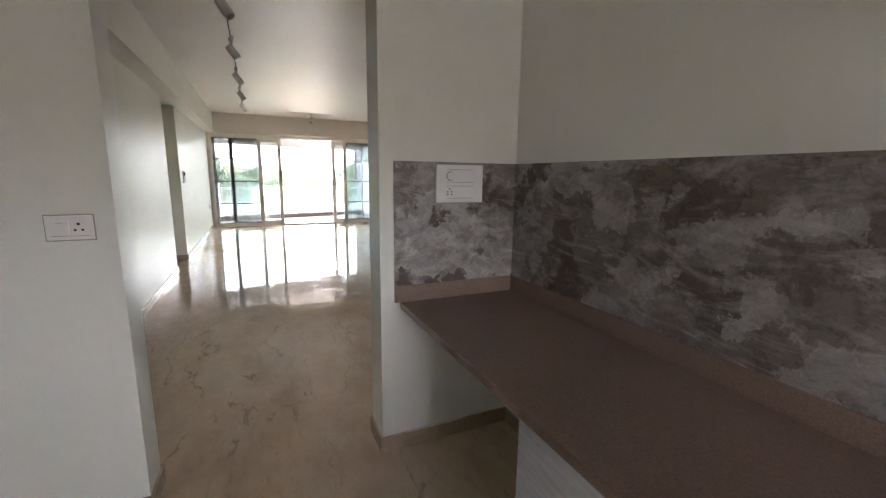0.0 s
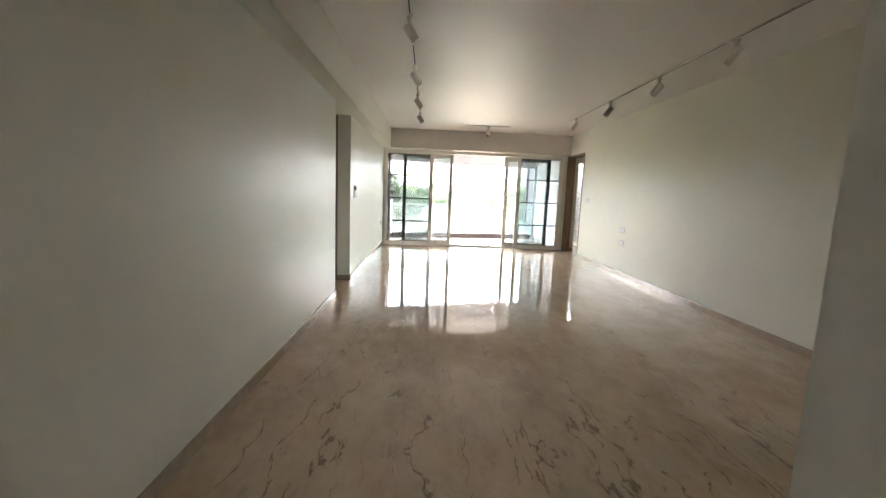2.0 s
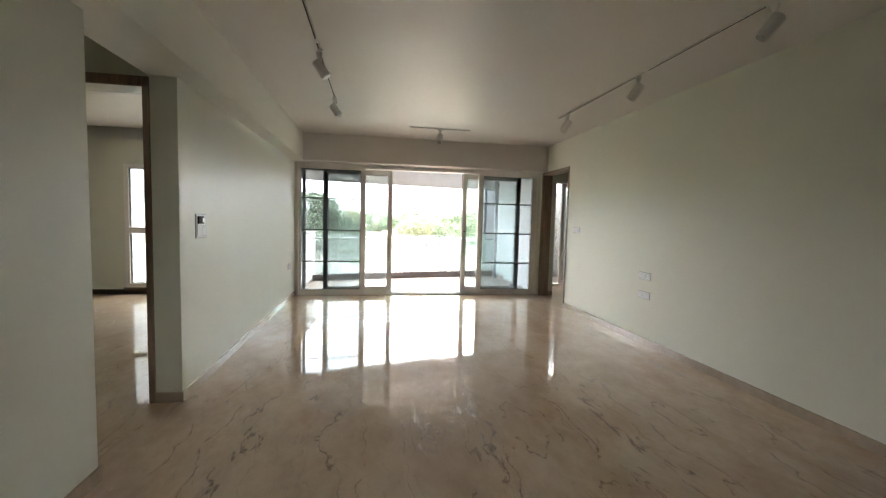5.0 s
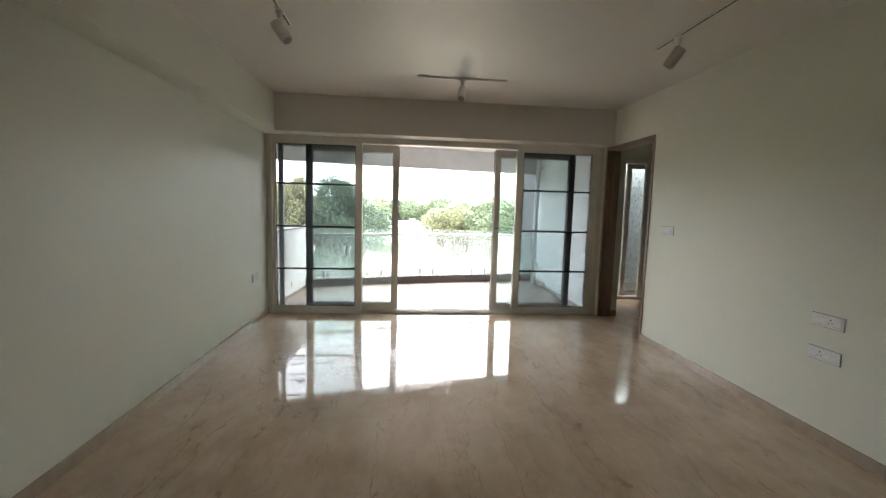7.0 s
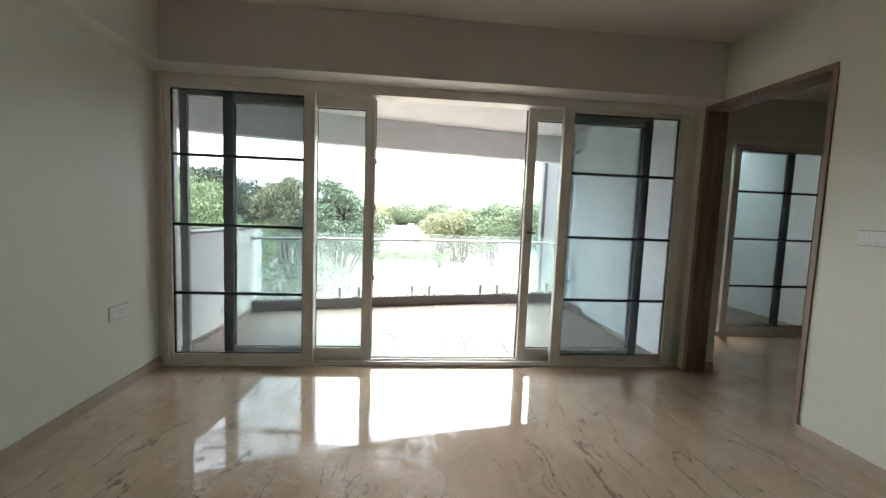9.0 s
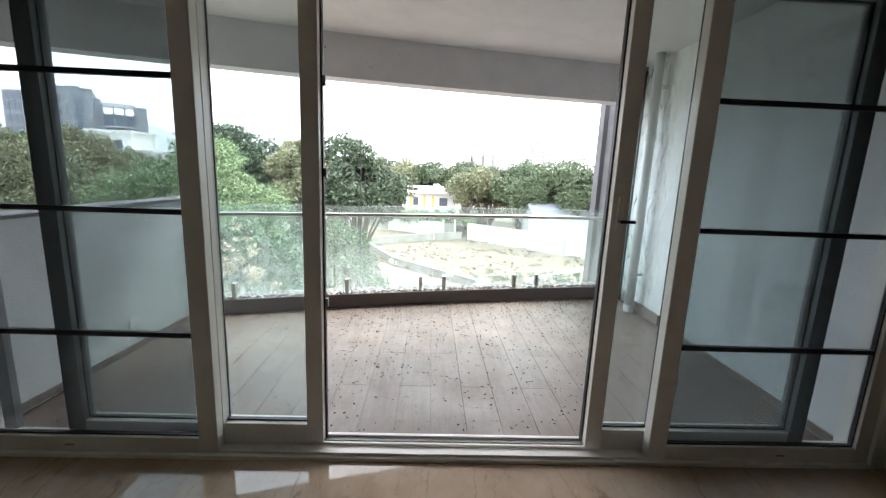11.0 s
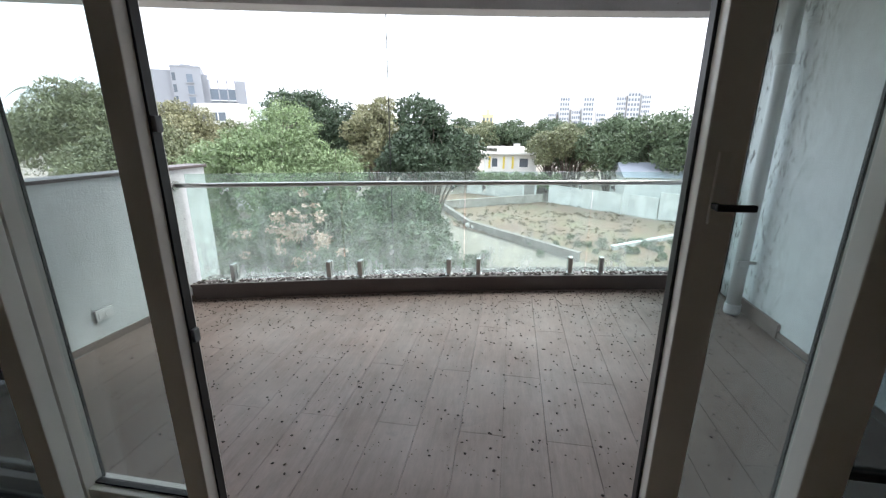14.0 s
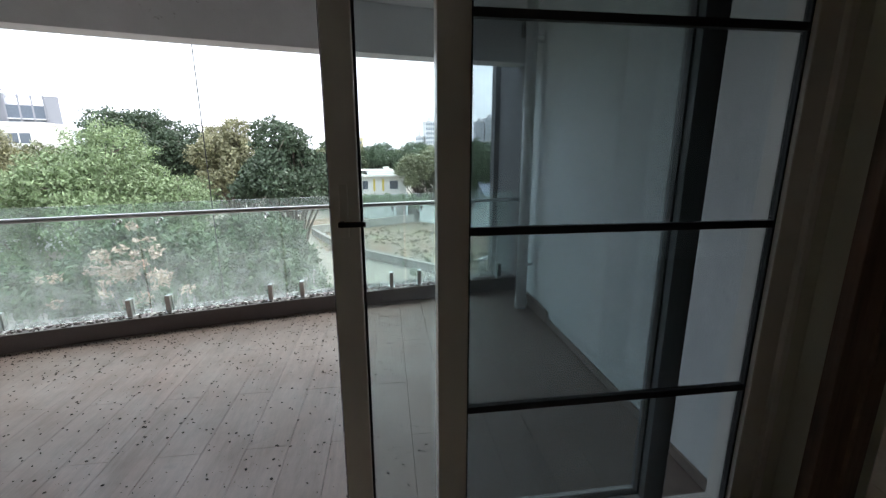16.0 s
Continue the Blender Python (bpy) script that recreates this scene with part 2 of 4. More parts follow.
def glass(name, tint, dirt=0.0, film=0.0, dirt_color=(0.75, 0.78, 0.76)):
    m = Mat(name)
    t = m.t
    out = t.nodes["Material Output"]
    clear = m.node("ShaderNodeBsdfTransparent", Color=(*tint, 1))
    gloss = m.node("ShaderNodeBsdfGlossy", Roughness=0.0)
    lw = m.node("ShaderNodeLayerWeight", Blend=0.5)
    grow = m.node("ShaderNodeMath")
    grow.operation = "POWER"
    t.links.new(lw.outputs["Facing"], grow.inputs[0])
    grow.inputs[1].default_value = 4.5
    sheen = m.node("ShaderNodeMapRange", Value=grow.outputs[0])
    sheen.inputs["To Min"].default_value = 0.035
    mix = m.node("ShaderNodeMixShader", Fac=sheen.outputs[0])
    t.links.new(clear.outputs[0], mix.inputs[1])
    t.links.new(gloss.outputs[0], mix.inputs[2])
    last = mix
    if dirt:
        spots = m.ramp(m.noise(7, 7, 0.72), (0.42, 0.0), (0.75, 1.0))
        runs = m.ramp(m.noise(5, 4, 0.6, m.mapped((3, 3, 0.35))), (0.4, 0.12), (0.75, 1.0))
        sep = m.node("ShaderNodeSeparateXYZ", Vector=m.co)
        low = m.node("ShaderNodeMapRange", Value=sep.outputs["Z"])
        for k, x in zip(("From Min", "From Max", "To Min", "To Max"), (0.08, 0.75, 1.0, 0.25)):
            low.inputs[k].default_value = x
        fac = m.mix(1.0, m.mix(1.0, m.mix(0.5, spots, runs), low.outputs[0], "MULTIPLY"), (dirt, dirt, dirt), "MULTIPLY")
        fac = m.mix(1.0, fac, (film, film, film), "ADD")
        d = m.node("ShaderNodeBsdfDiffuse", Color=(*dirt_color, 1))
        d2 = m.node("ShaderNodeBsdfTranslucent", Color=(*dirt_color, 1))
        dm = m.node("ShaderNodeMixShader", Fac=0.5)
        t.links.new(d.outputs[0], dm.inputs[1])
        t.links.new(d2.outputs[0], dm.inputs[2])
        last = m.node("ShaderNodeMixShader", Fac=fac)
        t.links.new(mix.outputs[0], last.inputs[1])
        t.links.new(dm.outputs[0], last.inputs[2])
    t.links.new(last.outputs[0], out.inputs["Surface"])
    return m.m


pane_glass = glass("window_glass", (0.88, 0.93, 0.93), 0.05, 0.018)
tinted_glass = glass("tinted_window_glass", (0.60, 0.63, 0.645), 0.03, 0.012)
rail_glass = glass("dirty_rail_glass", (0.86, 0.95, 0.92), 0.6, 0.03)


def rough_render():
    m = Mat("white_textured_render", 0.85)
    dots = m.ramp(m.noise(38, 4, 0.6), (0.66, 0.0), (0.70, 1.0))
    c = m.ramp(m.noise(2.2, 8, 0.7), (0.3, (0.70, 0.73, 0.74)), (0.7, (0.85, 0.87, 0.87)))
    c = m.mix(0.5, c, m.ramp(m.noise(14, 6, 0.7), (0.3, 0.80), (0.7, 1.08)), "MULTIPLY")
    sep = m.node("ShaderNodeSeparateXYZ", Vector=m.co)
    edge = m.node("ShaderNodeMapRange", Value=sep.outputs["Y"])
    for k, x in zip(("From Min", "From Max"), (2.15, 2.95)):
        edge.inputs[k].default_value = x
    peel = m.mix(1.0, m.ramp(m.noise(20, 8, 0.72, m.mapped((1, 1, 0.45))), (0.53, 0.0), (0.60, 0.9)), edge.outputs[0], "MULTIPLY")
    grit = m.ramp(m.noise(85, 5, 0.7), (0.38, 0.62), (0.56, 1.02))
    c = m.mix(0.4, c, grit, "MULTIPLY")
    drips = m.ramp(m.noise(3.0, 6, 0.68, m.mapped((4, 4, 0.4))), (0.5, 1.0), (0.75, 0.78))
    c = m.mix(0.5, c, drips, "MULTIPLY")
    c = m.mix(m.mix(0.8, (0, 0, 0), dots), c, (0.22, 0.22, 0.22))
    m.color(m.mix(peel, c, (0.16, 0.155, 0.15)))
    m.bump(m.mix(0.5, m.noise(70, 4), m.noise(24, 4)), 0.5, 0.012)
    return m.m


render_mat = rough_render()


def flaking(name, c, start):
    m = Mat(name, 0.85)
    base = m.ramp(m.noise(2.5, 6, 0.65), (0.3, tuple(x * 0.86 for x in c)), (0.7, c))
    where = m.ramp(m.noise(0.9, 3), (0.45, 0.0), (0.6, 1.0))
    flakes = m.mix(1.0, m.ramp(m.noise(13, 8, 0.75), (start, 0.0), (start + 0.03, 1.0)), where, "MULTIPLY")
    m.color(m.mix(flakes, base, (0.13, 0.125, 0.12)))
    m.bump(m.mix(0.5, m.noise(45, 4), flakes), 0.4, 0.01)
    return m.m


soffit_mat = flaking("balcony_soffit_paint", (0.64, 0.62, 0.62), 0.68)
beam_mat = flaking("balcony_beam_render", (0.58, 0.58, 0.60), 0.63)


def deck():
    m = Mat("wood_look_tile", 0.5)
    oi = m.node("ShaderNodeObjectInfo")
    v = m.mapped((11, 1.0, 11))
    n = m.noise(1.8, 7, 0.62, v, 0.5)
    c = m.ramp(n, (0.25, (0.142, 0.103, 0.085)), (0.5, (0.18, 0.133, 0.112)), (0.8, (0.215, 0.163, 0.14)))
    c = m.mix(0.55, c, m.ramp(m.noise(26, 5, 0.75, m.mapped((2.5, 0.5, 1))), (0.3, 0.68), (0.7, 1.22)), "MULTIPLY")
    tone = m.ramp(oi.outputs["Random"], (0.0, 0.92), (1.0, 1.06))
    c = m.mix(1.0, c, tone, "MULTIPLY")
    wco = m.node("ShaderNodeNewGeometry").outputs["Position"]
    dust = m.ramp(m.noise(1.5, 7, 0.68, wco), (0.42, 0.0), (0.70, 0.6))
    c = m.mix(dust, c, (0.25, 0.203, 0.176))
    stain = m.ramp(m.noise(3.2, 8, 0.72, wco, 0.8), (0.60, 0.0), (0.72, 0.5))
    c = m.mix(stain, c, (0.11, 0.09, 0.08))
    m.color(c)
    m.rough(m.ramp(m.noise(4, 5, 0.6, wco), (0.3, 0.38), (0.7, 0.62)))
    m.bump(n, 0.15, 0.004)
    return m.m


deck_mat = deck()
joint_mat = plain("dark_grout", (0.145, 0.115, 0.10), 0.9)

# ---- living room shell ----
H = 3.0
RX = 4.86
BEAM = 2.52
KY = -10.775
KF = -10.575
T = 0.2

solid("floor", boxes((-4.4, 8.7, -14.9, 0.2, -0.2, 0.0)), marble_mat, "polished beige marble floor with brown veins", "floor")
solid("ceiling", boxes((-4.4, 8.7, -14.9, 0.0, H, H + 0.2)), ceiling_paint, "smooth off-white painted ceiling", "ceiling")

solid("wall_left_near", boxes((-T, 0, KF, -5.65, 0, BEAM)), wall_paint, "off-white satin painted wall", "wall")
solid("wall_left_far", boxes((-T, 0, -4.635, 0.0, 0, BEAM)), wall_paint, "off-white satin painted wall", "wall")
solid("wall_left_beam", boxes((-T, 0.2, KF, -0.29, BEAM, H)), wall_paint, "off-white painted ceiling beam along the wall", "beam")
# pinker ceiling paint here stands in for warm bounce off the floor
solid("wall_window_beam", boxes((-T, RX, -0.29, 0.2, BEAM, H)), ceiling_paint, "off-white painted beam above the sliding window", "beam")
solid("wall_window_strip", boxes((0.0, 0.045, 0.0, 0.2, 0, BEAM), (4.795, RX, 0.0, 0.2, 0, BEAM), (-T, 0.0, 0.0, 0.2, 0, BEAM)), wall_paint,
      "narrow painted wall strips beside the sliding window", "wall")

RD0, RD1, RDH = -1.26, -0.09, 2.5
solid("wall_right", boxes((RX, RX + 0.3, KF, RD0, 0, H), (RX, RX + 0.3, RD0, RD1, RDH, H), (RX, RX + 0.3, RD1, 0.2, 0, H)), wall_paint,
      "off-white satin painted wall with a doorway", "wall")

DX0, DX1, DH = 0.65, 1.68, 2.46
solid("wall_kitchen", boxes((-T, DX0, KY, KF, 0, H), (DX1, RX + 0.3, KY, KF, 0, H), (DX0, DX1, KY, KF, DH, H)), kitchen_paint_cool_lit,
      "off-white painted partition wall with an open doorway", "wall")

# ---- passage and bedroom behind the opening on one side ----
solid("wall_passage", boxes((-1.9, -T, -5.85, -5.65, 0, H), (-1.9, -1.7, -5.65, -4.635, 0, H)), wall_paint, "plain painted passage wall", "wall")
LD0, LD1, LDH = -1.20, -0.235, 2.43
LY = -4.635
solid("wall_passage_door", boxes((-4.4, LD0, LY, LY + T, 0, H), (LD1, -T, LY, LY + T, 0, H), (LD0, LD1, LY, LY + T, LDH, H)), wall_paint,
      "painted wall round a bedroom doorway", "wall")
solid("wall_bedroom", boxes((-4.6, -4.4, LY, 0.4, 0, H)), wall_paint, "plain painted bedroom wall", "wall")
WX0, WX1, WZ0, WZ1 = -2.98, -1.0, 0.12, 2.36
solid("wall_bedroom_window", boxes((-4.4, WX0, 0.2, 0.4, 0, H), (WX1, -T, 0.2, 0.4, 0, H), (WX0, WX1, 0.2, 0.4, 0, WZ0), (WX0, WX1, 0.2, 0.4, WZ1, H)), wall_paint,
      "painted bedroom wall round a tall window", "wall")
solid("ceiling_bedroom_edge", boxes((-4.4, -T, 0.0, 0.4, H, H + 0.2)), ceiling_paint, "off-white ceiling", "ceiling")

# ---- room behind the doorway on the other side ----
SY = 1.08
solid("wall_side_room", boxes((RX + 0.3, 8.7, -4.2, -4.0, 0, H), (8.5, 8.7, -4.0, SY, 0, H)), wall_paint, "plain painted room wall", "wall")
solid("floor_side_room", boxes((5.1, 8.7, 0.2, SY + 0.2, -0.2, 0.0)), marble_mat, "polished beige marble floor", "floor")
solid("ceiling_side_room", boxes((5.1, 8.7, 0.0, SY, H, H + 0.2)), ceiling_paint, "smooth off-white painted ceiling", "ceiling")
SX0, SX1 = 5.36, 7.55
solid("wall_side_window", boxes((5.1, SX0, SY, SY + 0.2, 0, H), (SX1, 8.7, SY, SY + 0.2, 0, H), (SX0, SX1, SY, SY + 0.2, 2.5, H)), wall_paint,
      "painted wall round a sliding window", "wall")
solid("wall_side_lining", boxes((5.1, 5.16, 0.2, SY, 0, H)), wall_paint, "painted room wall", "wall")
solid("wall_side_balcony", boxes((5.1, 7.85, 3.1, 3.3, -0.3, 3.0)), render_mat, "weathered white rendered balcony wall", "wall")
solid("wall_side_end", boxes((7.65, 7.85, SY + 0.2, 3.1, -0.3, 3.0)), render_mat, "weathered white rendered balcony end wall", "wall")
solid("baseboard", boxes((7.636, 7.65, SY + 0.2, 3.1, -0.05, 0.05)), skirting_mat, "grey tiled balcony skirting", "baseboard")
solid("wall_duct", boxes((-5.2, -2.6, 2.0, 2.2, -0.5, 2.9)), render_mat, "white rendered service wall outside the bedroom", "wall")
# unseen cover added to cut sky light; a slit stays open beyond y 2.72
solid("ceiling_side_balcony", boxes((5.1, 7.85, SY + 0.2, 2.72, 2.8, 3.0)), wall_paint, "unseen added cover that shades the side balcony", "ceiling")
solid("floor_side_balcony", boxes((5.1, 8.7, SY + 0.2, 3.1, -0.3, -0.05)), deck_mat, "grey-brown tiled balcony floor", "floor")

# ---- kitchen ----
KX = 2.45
solid("wall_kitchen_left", boxes((-T, -0.01, -14.9, KY, 0, H)), kitchen_paint_cool_lit, "off-white painted kitchen wall", "wall")
solid("wall_kitchen_right", boxes((KX, KX + T, -14.9, KY, 0, H)), kitchen_paint_cool_lit, "off-white painted kitchen wall", "wall")
solid("wall_kitchen_back", boxes((-0.01, 1.35, -14.9, -14.7, 0, H), (2.1, KX, -14.9, -14.7, 0, H), (1.35, 2.1, -14.9, -14.7, 1.6, H), (1.35, 2.1, -14.9, -14.7, 0, 0.95)),
      kitchen_paint_cool_lit, "kitchen end wall with a window opening", "wall")


# ---- skirting ----
def skirt(x0, x1, y0, y1, h=0.084):
    return (x0, x1, y0, y1, 0.0, h)


S = 0.014
runs = [skirt(0, S, KF, -5.65), skirt(-T, S, -5.65, -5.65 + S), skirt(0, S, LY, 0.0), skirt(LD1 + 0.045, S, LY - S, LY), skirt(RX - S, RX, KF, RD0),
        skirt(0.0, DX0, KF, KF + S), skirt(DX1, RX - S, KF, KF + S), skirt(0.0, DX0, KY - S, KY), skirt(DX1, KX, KY - S, KY),
        skirt(0.0, S, -14.7, KY - S), skirt(KX - S, KX, -14.7, KY - S), skirt(DX0, DX0 + S, KY - S, KF + S), skirt(DX1 - S, DX1, KY - S, KF + S),
        skirt(-4.4, LD0 - 0.05, 0.2 - S, 0.2), skirt(-4.4, -T, 0.2 - S, 0.2), skirt(5.16, SX0, SY - S, SY), skirt(RX + 0.19, RX + 0.3, RD1 - S, RD1)]
for r in runs:
    solid("baseboard", boxes(r, bevel=0.003), skirting_mat, "beige marble skirting along the wall foot", "baseboard")


# ---- wooden door frames ----
def door_frame_right():
    ob = thing("door_1", "open doorway lined with brown wooden frame", "door frame", kind="structure")
    part("head", boxes((RX - 0.012, RX + 0.19, RD0, RD1, RDH - 0.04, RDH + 0.004), bevel=0.003), frame_wood, ob)
    part("jamb", boxes((RX - 0.012, RX + 0.19, RD1 - 0.04, RD1 + 0.004, 0, RDH - 0.04), bevel=0.003), frame_wood, ob)
    part("jamb", boxes((RX - 0.012, RX + 0.19, RD0 - 0.004, RD0 + 0.035, 0, RDH - 0.04), bevel=0.003), frame_wood, ob)
    part("stop", boxes((RX + 0.10, RX + 0.14, RD1 - 0.055, RD1 - 0.04, 0, RDH - 0.04)), frame_wood, ob)
    return ob


def door_frame_left():
    ob = thing("door_2", "open bedroom doorway with brown wooden frame", "door frame", kind="structure")
    part("head", boxes((LD0 - 0.045, LD1 + 0.045, LY - 0.015, LY + T + 0.01, LDH, LDH + 0.075), bevel=0.003), frame_wood, ob)
    part("jamb", boxes((LD1, LD1 + 0.045, LY - 0.015, LY + T + 0.01, 0, LDH), bevel=0.003), frame_wood, ob)
    part("jamb", boxes((LD0 - 0.045, LD0, LY - 0.015, LY + T + 0.01, 0, LDH), bevel=0.003), frame_wood, ob)
    return ob


door_frame_right()
door_frame_left()


# ---- sliding window to the balcony ----
def sash(win, x0, x1, yc, z0, z1, stile=0.095, rail=0.075, depth=0.045, bars=(), left=upvc, right=upvc, name="sash", pane_mat=None, edge=None, top=None):
    ob = new(name)
    ob.parent = win
    y0, y1 = yc - depth / 2, yc + depth / 2
    inner, top = x0 + (edge or stile), top or rail
    part("stile", boxes((x0, inner, y0, y1, z0, z1), bevel=0.004), left, ob)
    part("stile", boxes((x1 - stile, x1, y0, y1, z0, z1), bevel=0.004), right, ob)
    part("rail", boxes((inner, x1 - stile, y0 + 0.002, y1 - 0.002, z0, z0 + rail), bevel=0.004), upvc, ob)
    part("rail", boxes((inner, x1 - stile, y0 + 0.002, y1 - 0.002, z1 - top, z1), bevel=0.004), upvc, ob)
    gx0, gx1, gz0, gz1 = inner, x1 - stile, z0 + rail, z1 - top
    pane = part("pane", boxes((gx0, gx1, yc - 0.004, yc + 0.004, gz0, gz1)), pane_mat or pane_glass, ob, "clear glass pane")
    pane.visible_shadow = False
    g = 0.008
    part("gasket", boxes((gx0, gx0 + g, yc - 0.012, yc + 0.012, gz0, gz1), (gx1 - g, gx1, yc - 0.012, yc + 0.012, gz0, gz1),
                         (gx0 + g, gx1 - g, yc - 0.012, yc + 0.012, gz0, gz0 + g), (gx0 + g, gx1 - g, yc - 0.012, yc + 0.012, gz1 - g, gz1)), gasket_mat, ob)
    for z in bars:
        part("glazing_bar", boxes((gx0 + g, gx1 - g, yc - 0.013, yc + 0.013, z - 0.0125, z + 0.0125), bevel=0.003), gasket_mat, ob, "slim black glazing bar")
    return ob


def sliding_window():
    win = thing("window_1", "cream-framed sliding glass doors standing half open to the balcony", "sliding window", kind="structure")
    part("head", boxes((0.045, 4.795, 0.0, 0.2, 2.45, BEAM), (0.045, 4.795, -0.012, 0.0, 2.44, BEAM), bevel=0.004), upvc, win)
    part("side", boxes((0.045, 0.075, -0.012, 0.2, 0.0, 2.45), bevel=0.004), upvc, win)
    part("side", boxes((4.765, 4.795, -0.012, 0.2, 0.0, 2.45), bevel=0.004), upvc, win)
    part("threshold", boxes((0.045, 4.795, -0.012, 0.2, 0.0, 0.022), bevel=0.003), upvc, win)
    for y in (0.015, 0.095, 0.165):
        part("track", boxes((0.075, 4.765, y - 0.006, y + 0.006, 0.022, 0.036)), upvc, win)
    part("bug_mesh_track", boxes((0.075, 4.765, 0.115, 0.121, 0.022, 0.034)), dark_profile, win)
    bars = (0.65, 1.255, 1.855)
    sash(win, 0.06, 1.31, 0.038, 0.03, 2.45, bars=bars, depth=0.06, pane_mat=tinted_glass, edge=0.052, top=0.045)
    sash(win, 3.55, 4.78, 0.038, 0.03, 2.45, bars=bars, depth=0.06, pane_mat=tinted_glass, top=0.045)
    part("mesh_stile", boxes((0.115, 0.18, 0.15, 0.19, 0.04, 2.44), bevel=0.003), dark_profile, win, "dark grey stile of the parked fly screen")
    part("mesh_rail", boxes((0.18, 0.505, 0.155, 0.185, 2.385, 2.44), bevel=0.003), dark_profile, win)
    a = sash(win, 0.51, 1.825, 0.125, 0.038, 2.44, rail=0.105, stile=0.085, depth=0.085, left=dark_profile)
    b = sash(win, 3.24, 4.46, 0.125, 0.038, 2.44, rail=0.105, stile=0.085, depth=0.085, right=dark_profile)
    # mullions in the plane of the sliding sashes
    for x0, x1, g in ((1.24, 1.308, 1.308), (3.60, 3.66, 3.594)):
        mullion = part("mullion", boxes((x0, x1, 0.0775, 0.150, 0.04, 2.44), bevel=0.002), upvc, win)
        part("gasket", boxes((g, g + 0.006, 0.142, 0.151, 0.04, 2.44)), gasket_mat, mullion)
    # meeting stile details
    part("seal", boxes((1.825, 1.833, 0.125, 0.155, 0.04, 2.43)), gasket_mat, a)
    part("seal", boxes((3.232, 3.24, 0.125, 0.155, 0.04, 2.43)), gasket_mat, b)
    for z in (0.782, 1.437, 1.86):
        part("latch", boxes((1.828, 1.846, 0.128, 0.152, z, z + 0.045), bevel=0.003), dark_profile, a)
    hnd = part("handle", boxes((3.267, 3.293, 0.074, 0.084, 1.24, 1.40), bevel=0.003), upvc, b, "lever handle of the sliding door")
    bm = boxes((3.267, 3.281, 0.045, 0.076, 1.277, 1.291), bevel=0.004)
    box(bm, 3.265, 3.345, 0.036, 0.048, 1.276, 1.292, bevel=0.004)
    part("lever", bm, gasket_mat, hnd, "dark lever")
    for x in (0.55, 4.25):
        part("drain_cap", boxes((x, x + 0.045, 0.0035, 0.0085, 0.058, 0.064)), switch_grey, win)
    return win


sliding_window()


def bedroom_window():
    win = thing("window_2", "tall cream-framed bedroom window with a cross rail", "window", kind="structure")
    part("window_frame", boxes((WX0, WX0 + 0.07, 0.2, 0.3, WZ0, WZ1), (WX1 - 0.07, WX1, 0.2, 0.3, WZ0, WZ1), (WX0 + 0.07, WX1 - 0.07, 0.2, 0.3, WZ0, WZ0 + 0.07),
                               (WX0 + 0.07, WX1 - 0.07, 0.2, 0.3, WZ1 - 0.07, WZ1)), upvc, win)
    mid = (WX0 + WX1) / 2
    part("mullion", boxes((mid - 0.05, mid + 0.05, 0.21, 0.29, WZ0 + 0.07, WZ1 - 0.07)), upvc, win)
    part("transom", boxes((WX0 + 0.07, mid - 0.05, 0.21, 0.29, 1.12, 1.22), (mid + 0.05, WX1 - 0.07, 0.21, 0.29, 1.12, 1.22)), upvc, win)
    part("gasket", boxes((WX0 + 0.07, WX0 + 0.085, 0.235, 0.265, WZ0 + 0.07, WZ1 - 0.07), (WX0 + 0.085, mid - 0.05, 0.235, 0.265, WZ1 - 0.085, WZ1 - 0.07),
                         (WX0 + 0.085, mid - 0.05, 0.235, 0.265, WZ0 + 0.07, WZ0 + 0.085)), gasket_mat, win)
    pane = part("pane", boxes((WX0 + 0.085, mid - 0.05, 0.246, 0.254, WZ0 + 0.085, 1.12), (WX0 + 0.085, mid - 0.05, 0.246, 0.254, 1.22, WZ1 - 0.085)), tinted_glass, win)
    pane.visible_shadow = False
    pane = part("pane", boxes((mid + 0.05, WX1 - 0.07, 0.246, 0.254, WZ0 + 0.07, 1.12), (mid + 0.05, WX1 - 0.07, 0.246, 0.254, 1.22, WZ1 - 0.07)), pane_glass, win)
    pane.visible_shadow = False
    part("window_sill", boxes((WX0 - 0.03, WX1 + 0.03, 0.17, 0.2, WZ0 - 0.03, WZ0)), skirting_mat, win)


bedroom_window()


def side_window():
    win = thing("window_3", "cream-framed sliding window with black glazing bars", "sliding window", kind="structure")
    y = SY
    part("window_frame", boxes((SX0, SX0 + 0.05, y, y + 0.2, 0.0, 2.5), (SX1 - 0.05, SX1, y, y + 0.2, 0, 2.5), (SX0 + 0.05, SX1 - 0.05, y, y + 0.2, 2.44, 2.5),
                               (SX0 + 0.05, SX1 - 0.05, y, y + 0.2, 0.0, 0.05)), upvc, win)
    sash(win, 6.2, SX1 - 0.05, y + 0.05, 0.05, 2.44, stile=0.085, bars=(0.65, 1.255, 1.855))
    sash(win, 5.9, 7.1, y + 0.13, 0.05, 2.44, stile=0.085, right=dark_profile)


side_window()


# ---- balcony ----
BZ = -0.05
BC = 2.80


def edge_y(x):
    return 2.13 + 0.226 * x + 0.016 * x * (4.7 - x)


def arc(x0, x1, n, off, z):
    return [(x0 + (x1 - x0) * i / n, edge_y(x0 + (x1 - x0) * i / n) + off, z) for i in range(n + 1)]


